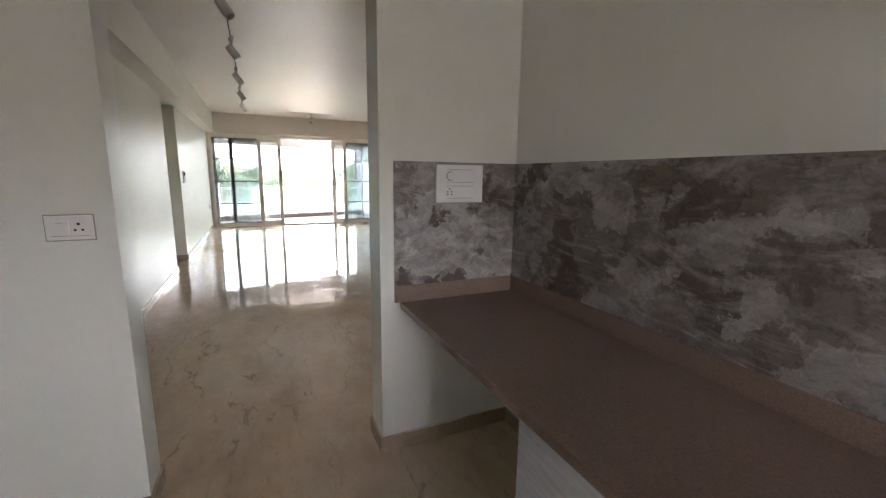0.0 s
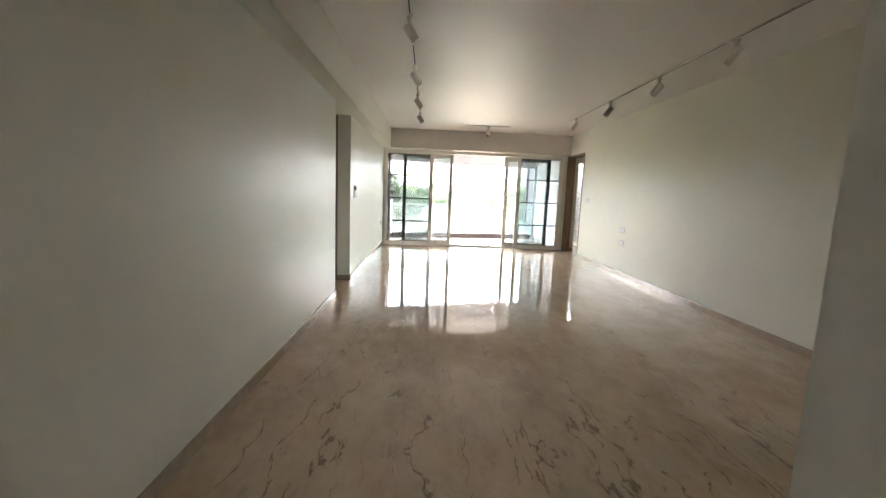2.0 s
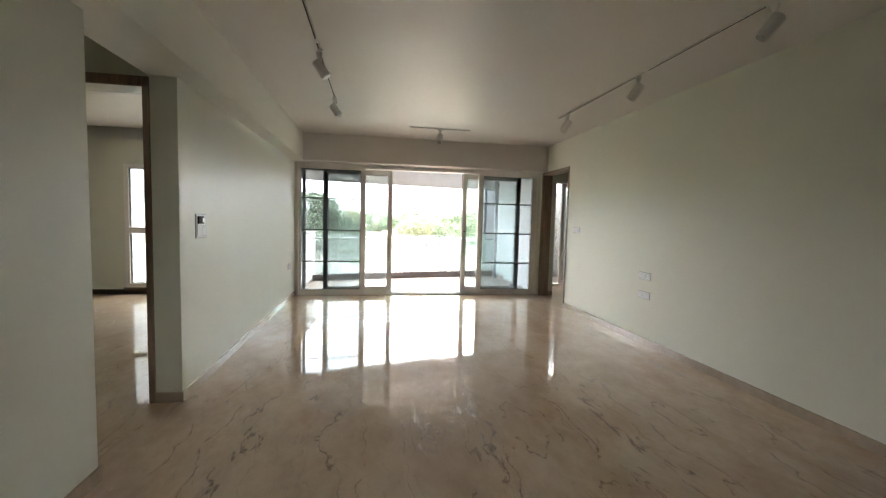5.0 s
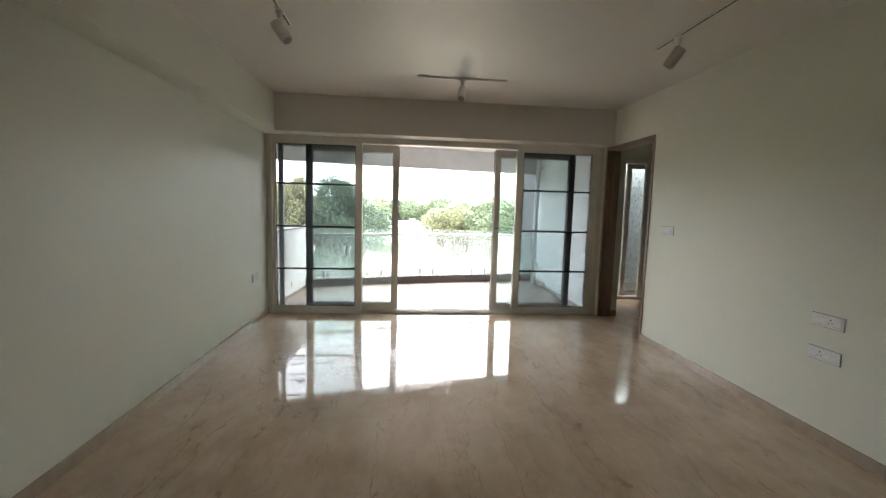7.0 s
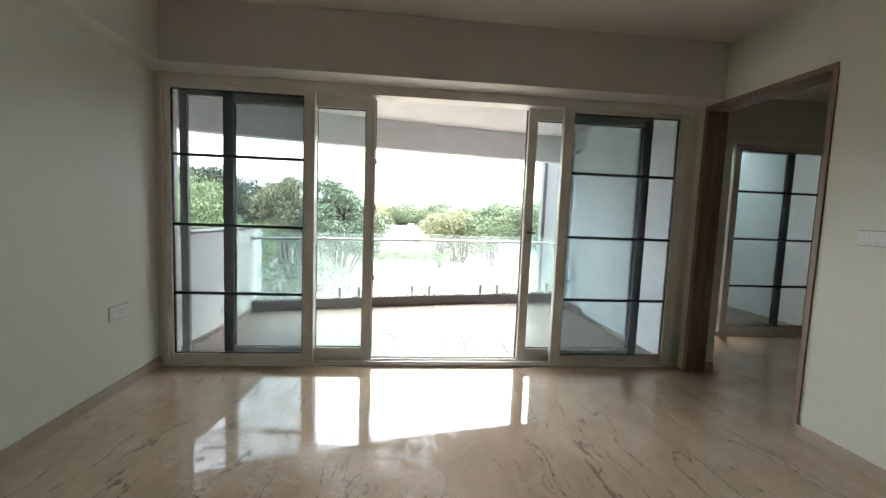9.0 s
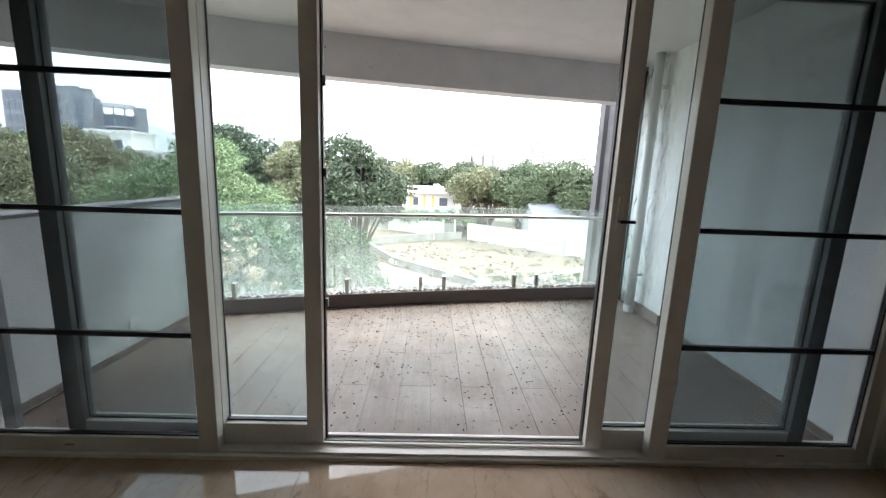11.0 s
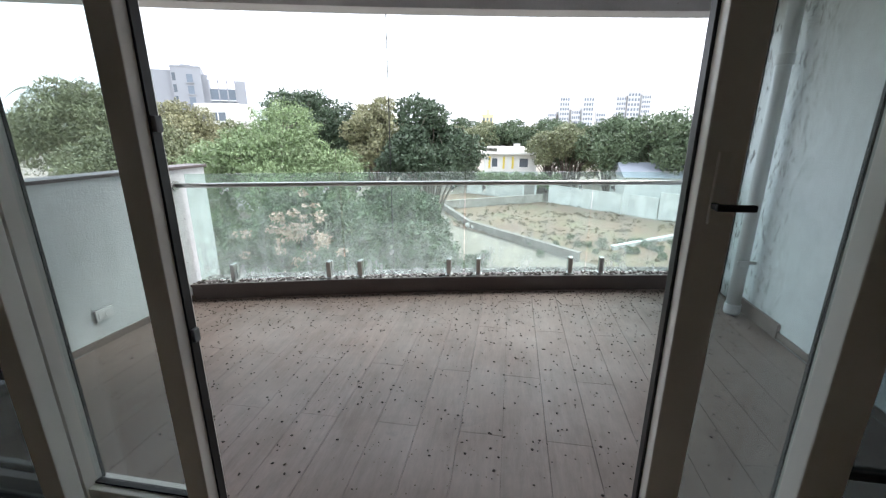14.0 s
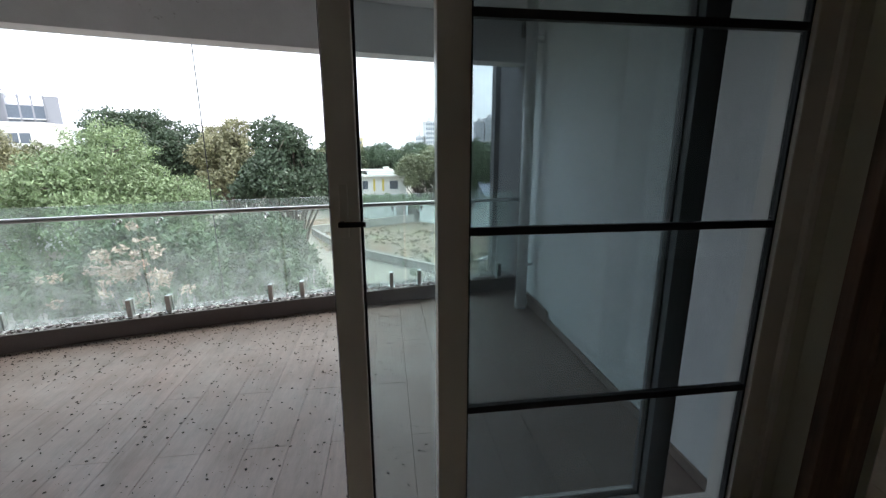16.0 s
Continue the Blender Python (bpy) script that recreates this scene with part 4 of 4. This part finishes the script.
def tree(seed, height, spread, leaf, count, size, at, label, trunk=None, group="", lobes_n=16, flat=0.8, stretch=1.5, bare=0.2):
    rng = np.random.default_rng(seed)
    ob = thing("tree", label, "tree", at, group)
    base = height * bare
    bm = bmesh.new()
    lobes = []
    tr = trunk or height * 0.03
    rod(bm, (0, 0, -0.2), (0.1, 0.05, base), tr, tr * 0.75, 10)
    for i in range(lobes_n):
        ang = 2.4 * i + rng.random()
        rr = spread * math.sqrt((i + 0.4) / lobes_n) * 0.8
        zz = base + (height - base) * (0.40 + 0.46 * (1 - 0.7 * (rr / spread) ** 2) * (0.75 + 0.4 * rng.random()) - 0.34 * rng.random() * (rr / spread))
        r = spread * (0.27 + 0.16 * rng.random()) * flat
        p = (rr * math.cos(ang), rr * math.sin(ang), zz)
        lobes.append((*p, r))
        k = (0.1 + p[0] * 0.4, 0.05 + p[1] * 0.4, base + (zz - base) * 0.55)
        rod(bm, (0.1, 0.05, base - 0.3), k, tr * 0.4, tr * 0.22, 6)
        rod(bm, k, p, tr * 0.22, tr * 0.07, 5)
        for j in range(3):
            q = (p[0] + r * rng.normal() * 0.5, p[1] + r * rng.normal() * 0.5, p[2] + r * abs(rng.normal()) * 0.6)
            rod(bm, p, q, tr * 0.08, tr * 0.03, 4)
    part("trunk", bm, bark, ob, "brown trunk with limbs")
    v, f = crown_mesh(rng, lobes, count, size, stretch)
    me = bpy.data.meshes.new("crown")
    me.from_pydata(v.tolist(), [], f.tolist())
    me.materials.append(LEAVES[leaf])
    c = new("crown", me)
    c.parent = ob
    return ob


near = [
    (1, 11.3, 4.9, "light", 82000, 0.047, (-9.6, 20.0), "broad bushy fresh green tree near the balcony", 2.0),
    (2, 14.2, 4.8, "dark", 50000, 0.09, (-13.6, 31.5), "tall dark green tree behind the bushy tree", 1.3),
    (3, 13.6, 3.0, "pale", 28000, 0.078, (-7.3, 31.0), "dusty yellow-green tree between darker ones", 1.3),
    (4, 12.7, 3.9, "dark", 50000, 0.083, (-2.9, 27.5), "dense dark green tree above the plot", 1.3),
    (5, 7.6, 3.2, "mid", 30000, 0.08, (-3.4, 22.0), "green tree seen through the glass railing", 1.5),
    (6, 8.2, 3.6, "mid", 34000, 0.075, (-5.6, 15.6), "low green tree with pink blossom sprays", 1.5),
    (7, 6.4, 2.6, "mid", 24000, 0.08, (-1.7, 17.5), "low green tree beneath the balcony", 1.5),
    (10, 7.8, 3.4, "mid", 28000, 0.08, (-10.5, 12.5), "low green tree beneath the balcony", 1.5),
    (8, 11.0, 5.0, "dry", 46000, 0.07, (-22, 24.0), "dusty green tree beside the parapet", 1.4),
    (9, 15.4, 5.8, "dry", 50000, 0.08, (-35, 31.0), "tall dusty green tree", 1.3),
    (11, 14.6, 4.6, "pale", 40000, 0.085, (-30.5, 37.0), "tall pale green tree", 1.3),
]
for s, h, w, leaf, n, size, (x, y), label, st in near:
    tree(s, h, w, leaf, n, size, (x, y, GZ), label, stretch=st, lobes_n=22)
# blossom in front of the low tree
rng = np.random.default_rng(77)
v, f = crown_mesh(rng, [(-4.7 + rng.normal() * 1.0, 12.5 + rng.normal() * 0.4, -2.1 + rng.normal() * 0.55, rng.uniform(0.1, 0.24)) for _ in range(34)], 1300, 0.055)
me = bpy.data.meshes.new("blossom_sprays")
me.from_pydata(v.tolist(), [], f.tolist())
me.materials.append(LEAVES["pink"])
tagged(new("blossom_sprays", me), "pale pink dry blossom sprays on the low tree", "blossom", kind="stuff")



def palm(at, height):
    ob = thing("palm_tree", "tall palm with drooping feathery fronds", "palm tree", at)
    bm = bmesh.new()
    for i in range(6):
        rod(bm, (0.05 * i, 0, height * i / 6), (0.05 * i + 0.05, 0, height * (i + 1) / 6), 0.22 - 0.015 * i, 0.21 - 0.015 * i, 8)
    part("trunk", bm, bark, ob)
    bm = bmesh.new()
    rr = random.Random(4)
    for k in range(18):
        a, lift = k * 2.4, rr.uniform(0.1, 1.1)
        for i in range(14):
            u = (i + 1) / 14
            r, z = 2.6 * u, height + lift * u * 1.6 - 2.2 * u * u
            c, s = math.cos(a), math.sin(a)
            for side in (-1, 1):
                w = 0.75 * math.sin(math.pi * min(u + 0.12, 1.0)) * side
                p = Vector((0.3 + r * c, r * s, z))
                q = p + Vector((-s * w + c * 0.25, c * w + s * 0.25, -0.22))
                bm.faces.new([bm.verts.new(v) for v in (p, p + Vector((c * 0.1, s * 0.1, 0.02)), q)])
    part("fronds", bm, LEAVES["mid"], ob)


palm((-44.5, 36.0, GZ), 14.2)

# belt of trees behind the plot: a few kinds, repeated
# the third kind has lighter leaves in place of distance haze
kinds = [tree(21, 13.6, 6.2, "mid", 17000, 0.14, (10, 84, GZ), "green tree in the belt behind the house", group="far tree belt", bare=0.08),
         tree(22, 11.8, 6.0, "dry", 17000, 0.14, (11, 67, GZ), "dusty green tree in the belt behind the plot", group="far tree belt", bare=0.08),
         tree(23, 13.0, 6.6, "mid", 17000, 0.14, (17, 65, GZ), "green tree in the belt behind the plot, lightened for haze", group="far tree belt", bare=0.08)]
rnd = random.Random(5)
belt = [(2, 86), (-5, 84), (22, 61), (26, 57), (30, 53), (34, 60), (28, 66), (39, 58), (36, 50), (45, 66), (-12, 76), (-20, 66), (-28, 58), (-40, 56), (-27, 47), (-42, 44), (-18, 47),
        (-50, 50), (-8, 95), (6, 98), (17, 92), (24, 88), (32, 84), (44, 88), (58, 80), (-16, 92), (42, 48), (14, 76), (38, 76), (-55, 66), (-62, 58), (52, 62), (20, 74), (9, 74), (-1, 90)]
for i, (x, y) in enumerate(belt):
    m = pose(x, y, GZ - 0.3, 0, 0, rnd.uniform(0, 360)) @ Matrix.Scale(rnd.uniform(0.82, 1.08), 4)
    c = copy_thing(kinds[i % 3], m)
    c.matrix_basis = m
hedge_rng = np.random.default_rng(9)
v, f = crown_mesh(hedge_rng, [(-3.0 + i * 0.55, 68.5 - i * 0.15, GZ + 2.9 + 0.5 * math.sin(i * 1.7), 0.9) for i in range(24)], 5000, 0.14)
me = bpy.data.meshes.new("hedge")
me.from_pydata(v.tolist(), [], f.tolist())
me.materials.append(LEAVES["light"])
tagged(new("hedge", me), "clipped green hedge in front of the house", "hedge", kind="stuff")


# weeds and dry tufts over the plots
w_rng = np.random.default_rng(31)
tufts = []
while len(tufts) < 700:
    x, y = w_rng.uniform(-5, 26), w_rng.uniform(33, 62)
    if y > 44.0 - 0.9 * (x + 3.0) and noise.noise(Vector((x * 0.22, y * 0.22, 0))) > -0.12:
        tufts.append((x, y, GZ + 0.08, w_rng.uniform(0.08, 0.26)))
v, f = crown_mesh(w_rng, tufts, 22000, 0.055, 2.0)
me = bpy.data.meshes.new("weeds")
me.from_pydata(v.tolist(), [], f.tolist())
me.materials.append(LEAVES["straw"])
tagged(new("weeds", me), "dry straw-coloured weeds across the vacant plot", "weeds", kind="stuff")
shrubs = [(w_rng.uniform(-9, 1), w_rng.uniform(24, 33), GZ + 0.3, w_rng.uniform(0.2, 0.7)) for _ in range(46)] + [(14 + w_rng.normal() * 3.5, 38 + w_rng.normal() * 2.0, GZ + 0.3, w_rng.uniform(0.12, 0.45)) for _ in range(44)]
v, f = crown_mesh(w_rng, shrubs, 22000, 0.06, 1.6)
me = bpy.data.meshes.new("shrubs")
me.from_pydata(v.tolist(), [], f.tolist())
me.materials.append(LEAVES["mid"])
tagged(new("shrubs", me), "low green scrub at the edge of the plots", "scrub", kind="stuff")


# ---- buildings ----
white_b = plain("white_building_paint", (0.74, 0.73, 0.68), 0.8, 0, 0.08, 0.4)
# tower paint made paler to put aerial haze into the colour
pale_b = plain("far_paint_with_haze", (0.66, 0.66, 0.66), 0.8, 0, 0.06, 0.05)
office_b = plain("light_grey_office_paint", (0.32, 0.33, 0.35), 0.8, 0, 0.06, 0.1)
yellow_b = plain("yellow_panel_paint", (0.70, 0.55, 0.10), 0.7)
win_dark = plain("far_window_glass", (0.10, 0.12, 0.14), 0.15)
win_blue = plain("far_blue_glass", (0.17, 0.205, 0.245), 0.25)
clay = plain("terracotta_roof", (0.30, 0.16, 0.11), 0.9, 0, 0.2, 1)


def villa():
    ob = thing("house", "white flat-roofed two-storey house with yellow panels", "house", (2.4, 71, GZ))
    part("wall", boxes((-4.4, 4.4, 0, 8, 0, 6.6), (-4.9, 0.5, 1, 8, 0, 3.4)), white_b, ob)
    part("roof", boxes((-5.9, 5.9, -0.9, 8.6, 6.6, 6.95), (-4.6, 2.4, 0.8, 8.3, 7.5, 7.62)), white_b, ob)
    part("parapet", boxes((-2.2, 3.2, 0.4, 0.6, 6.95, 7.55), (0.5, 1.6, 2.0, 3.4, 6.95, 8.2)), white_b, ob)
    for x, w in ((-3.0, 0.9), (1.6, 1.4)):
        wd = part("window", boxes((x, x + w, -0.04, 0.02, 4.5, 5.9)), win_dark, ob)
        part("frame", boxes((x - 0.08, x, -0.08, 0.02, 4.42, 5.98), (x + w, x + w + 0.08, -0.08, 0.02, 4.42, 5.98), (x, x + w, -0.08, 0.02, 5.9, 5.98), (x, x + w, -0.08, 0.02, 4.42, 4.5)), white_b, wd)
    for x in (-3.6, -1.2, 0.3):
        part("panel", boxes((x, x + 0.35, -0.1, 0.0, 4.2, 6.2)), yellow_b, ob, "yellow screen panel")
    part("balcony", boxes((-4.6, 4.6, -1.0, 0.0, 3.2, 3.4), (-4.6, 4.6, -1.0, -0.9, 3.4, 4.0)), white_b, ob)


villa()


def block(name, label, at, w, d, h, storeys, cols, wall, glass_mat, turn=0, cap=True):
    ob = thing(name, label, "building")
    part("wall", boxes((-w / 2, w / 2, 0, d, 0, h)), wall, ob)
    if cap:
        part("roof", boxes((-w / 2 - 0.3, w / 2 + 0.3, -0.3, d + 0.3, h, h + 0.6), (-w * 0.15, w * 0.15, d * 0.3, d * 0.6, h + 0.6, h + 3.0)), wall, ob)
    sh, cw = h / storeys, w / cols
    win = None
    for s in range(storeys):
        for c in range(cols):
            x, z = -w / 2 + (c + 0.5) * cw, (s + 0.5) * sh
            if win is None:
                win = part("window", boxes((-cw * 0.28, cw * 0.28, -0.15, 0.02, -sh * 0.26, sh * 0.24)), glass_mat, ob)
                win.location = (x, 0, z)
            else:
                n = new("window", win.data)
                n.parent = ob
                n.location = (x, 0, z)
    for s in range(storeys):
        part("ledge", boxes((-w / 2 - 0.2, w / 2 + 0.2, -0.45, 0.0, s * sh - 0.12, s * sh + 0.12)), wall, ob)
    ob.matrix_basis = pose(*at, 0, 0, turn)
    return ob


# the office block beyond the trees
def office():
    ob = thing("office_building", "pale grey office block with a glazed wing and open roof frame", "building")
    part("wall", boxes((-7.4, 0.9, 0, 14, 0, 24.6), (-13.4, -7.4, 1.2, 14, 0, 23.9)), office_b, ob)
    flank = part("wall", boxes((0, 6.0, -0.2, 8, 0, 23.4)), office_b, ob)
    flank.matrix_basis = pose(-18.6, 4.6, 0, 0, 0, -33)
    for z in (12.2, 14.6, 17.0, 19.4, 21.4):
        for x in (0.6, 2.2, 3.8):
            w = part("window", boxes((x, x + 1.2, -0.28, -0.18, z, z + 1.6)), win_blue, flank)
            part("sill", boxes((x - 0.1, x + 1.3, -0.4, -0.2, z - 0.2, z)), office_b, flank)
    for i in range(7):
        z = 6.2 + 2.55 * i
        part("window", boxes((-7.1, -6.2, -0.06, 0.05, z, z + 1.7)), win_dark, ob)
        part("window", boxes((-3.2, -1.5, -0.06, 0.05, z - 0.3, z + 1.5)), win_blue, ob)
        part("ledge", boxes((-3.4, -1.3, -0.35, 0.0, z - 0.5, z - 0.3)), office_b, ob)
    part("stair_core", boxes((0.9, 2.6, 1.0, 14, 0, 23.2)), office_b, ob, "grey stair core")
    wing = part("wing", boxes((2.6, 10.7, 2.0, 14, 0, 20.2), (10.7, 13.6, 0.2, 14, 0, 22.0)), office_b, ob, "glazed wing")
    for i in range(7):
        z = 1.2 + 2.72 * i
        part("slab", boxes((2.6, 10.7, 0.4, 2.0, z - 0.25, z)), pale_b, wing)
        for j, x in enumerate((2.8, 5.4, 8.0)):
            part("window", boxes((x, x + 2.4, 1.4, 1.5, z, z + 2.45)), win_dark if (i * 3 + j) % 5 == 1 else win_blue, wing)
    for x in (2.6, 5.35, 7.95, 10.4):
        part("column", boxes((x - 0.15, x + 0.25, 0.4, 0.7, 0, 22.0)), office_b, wing)
    part("roof_beam", boxes((2.45, 10.7, 0.4, 0.8, 22.0, 22.5), (2.45, 10.7, 7.0, 7.4, 22.0, 22.5)), pale_b, wing)
    part("roof", boxes((-7.5, 1.0, -0.1, 14.1, 24.6, 24.85), (-5.0, -2.0, 3, 7, 24.85, 25.5)), office_b, ob)
    ob.matrix_basis = pose(-71.5, 93, GZ, 0, 0, 35) @ Matrix.Diagonal((0.74, 1, 1, 1))


office()


def white_house(at, w, d, storeys, turn):
    ob = thing("white_building", "white low flat-roofed building among the trees", "building")
    h = sum(storeys)
    part("wall", boxes((-w / 2, w / 2, 0, d, 0, h)), white_b, ob)
    part("roof", boxes((-w / 2 - 0.4, w / 2 + 0.4, -0.5, d + 0.4, h, h + 0.35)), white_b, ob)
    z = 0
    for i, s in enumerate(storeys):
        part("ledge", boxes((-w / 2 - 0.3, w / 2 + 0.3, -0.5, 0.0, z + s - 0.3, z + s)), white_b, ob)
        x = -w / 2 + 0.8
        while x < w / 2 - 1.6:
            part("window", boxes((x, x + 1.5, -0.05, 0.05, z + s * 0.3, z + s * 0.72)), win_dark, ob)
            x += 1.75 if i == len(storeys) - 1 else 3.0
        z += s
    ob.matrix_basis = pose(*at, 0, 0, turn)
    return ob


white_house((-58.4, 80, GZ), 7.4, 9, (3.4, 3.4, 3.4, 5.2), 8)
white_house((-55, 75, GZ), 14, 8, (3.8, 3.8, 4.2), 5)
shed = thing("shed", "low shed with red tiled roof", "building", (-36, 52, GZ))
part("wall", boxes((-5, 5, -3, 3, 0, 8.0)), white_b, shed)
part("roof", boxes((-5.6, 5.6, -3.6, 3.6, 8.0, 8.4)), clay, shed)
# apartment towers on the skyline
for x, h, w in ((23.6, 20, 4.6), (30.2, 28.4, 5.4), (36.6, 21.5, 4.8), (43, 28.2, 5.8), (50, 20, 4.8), (60, 28.4, 5), (66.4, 30.4, 6.4), (72.8, 29, 4.8)):
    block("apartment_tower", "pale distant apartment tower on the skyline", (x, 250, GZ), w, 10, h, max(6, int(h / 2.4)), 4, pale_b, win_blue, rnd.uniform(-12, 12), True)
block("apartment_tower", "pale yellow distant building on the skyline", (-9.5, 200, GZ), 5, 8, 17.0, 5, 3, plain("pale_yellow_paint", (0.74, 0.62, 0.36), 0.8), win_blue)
bm = bmesh.new()
bmesh.ops.create_grid(bm, x_segments=40, y_segments=6, size=1)
for v in bm.verts:
    u, w = v.co.x, v.co.y
    v.co = Vector((-620 + 330 * u, 560 + 90 * w, GZ + (1 - w * w) * (52 + 16 * math.sin(u * 4.0) + 6 * math.sin(u * 11))))
# the hill's pale grey-green is distance haze painted into its colour
solid("hill", bm, plain("hill_painted_haze", (0.50, 0.53, 0.52), 1.0, 0, 0.1, 0.02), "pale hazy hill on the horizon", "backdrop", smooth=True)
long_shed = thing("warehouse", "white warehouse with pitched roof beside the plot", "building", (23, 54.5, GZ))
part("wall", boxes((-6, 6, 0, 8, 0, 4.8)), lime, long_shed)
bm = bmesh.new()
vs = [bm.verts.new(p) for p in ((-6.3, -0.4, 4.8), (6.3, -0.4, 4.8), (6.3, 4, 6.4), (-6.3, 4, 6.4), (-6.3, 8.4, 4.8), (6.3, 8.4, 4.8))]
for q in ((0, 1, 2, 3), (3, 2, 5, 4), (0, 3, 4), (1, 5, 2)):
    bm.faces.new([vs[i] for i in q])
part("roof", bm, plain("blue_grey_sheet_roof", (0.33, 0.36, 0.41), 0.5, 0, 0.1, 0.5), long_shed)

# hanging cable in front of the facade
bm = bmesh.new()
rod(bm, (1.36, 4.0, GZ), (1.37, 4.02, 14.0), 0.006, n=6)
solid("cable", bm, gasket_mat, "thin black cable hanging down outside the balcony", "cable", kind="")

# ---- balcony floor tiles, one by one ----
PW, PL, GAP = 0.2205, 1.2, 0.0021
deck_ob = thing("balcony_floor", "grey-brown wood-look plank tiles on the balcony", "floor", kind="structure")
full = None
col = 0
x = -0.025
while x < 4.80:
    w = min(PW, 4.84 - x)
    y = 0.205 - (0.0 if col % 2 else 0.55)
    while y < edge_y(x) + 0.1:
        y0, y1 = max(y, 0.205), min(y + PL, edge_y(x + w / 2) + 0.06)
        if y1 - y0 > 0.04:
            ob = part("plank", boxes((x + GAP / 2, x + w - GAP / 2, y0 + 0.0007, y1 - 0.0007, -0.07, BZ)), deck_mat, deck_ob)
        y += PL
    x += PW
    col += 1

# ---- litter on the balcony ----
def scatter(name, label, n, place, smin, smax, mat, flat=0.4):
    bm = bmesh.new()
    rr = random.Random(len(name) + n)
    for _ in range(n):
        x, y, z = place(rr)
        s = rr.uniform(smin, smax)
        bmesh.ops.create_icosphere(bm, subdivisions=1, radius=s, matrix=Matrix.Translation((x, y, z + s * flat * 0.6)) @ Matrix.Rotation(rr.uniform(0, 6.3), 4, "Z") @ Matrix.Diagonal((1, rr.uniform(0.4, 0.9), flat, 1)))
    return solid(name, bm, mat, label, "litter", kind="stuff")


dark_litter = plain("dark_dry_litter", (0.035, 0.028, 0.022), 0.95)
pale_litter = plain("pale_droppings", (0.55, 0.54, 0.51), 0.95)


def on_floor(rr):
    x = rr.uniform(0.02, 4.78)
    d = rr.random() ** 2.6 * 2.5
    return x, max(0.25, edge_y(x) - 0.03 - d), BZ


def on_curb(rr):
    x = rr.uniform(0.0, 4.8)
    return x, edge_y(x) + rr.uniform(0.02, 0.25), 0.1


scatter("floor_litter", "dark dry seed litter scattered on the balcony floor", 3400, on_floor, 0.0025, 0.0095, dark_litter)
def by_door(rr):
    return min(4.5, max(0.6, rr.gauss(2.7, 0.75))), min(1.6, max(0.26, rr.gauss(0.75, 0.2))), BZ


def anywhere(rr):
    return rr.uniform(0.05, 4.75), rr.uniform(0.25, 2.2), BZ


scatter("door_dirt", "dry brown grass crumbs near the sliding door", 180, by_door, 0.0015, 0.005, plain("dry_brown_crumbs", (0.085, 0.068, 0.045), 0.95), 0.3)
scatter("floor_specks", "black seed pods lying about the balcony floor", 70, anywhere, 0.0025, 0.006, dark_litter, 0.7)
scatter("curb_litter", "dark dry litter along the balcony kerb", 1600, on_curb, 0.005, 0.018, dark_litter)
scatter("curb_droppings", "white bird droppings along the balcony kerb", 900, on_curb, 0.005, 0.02, pale_litter, 0.3)
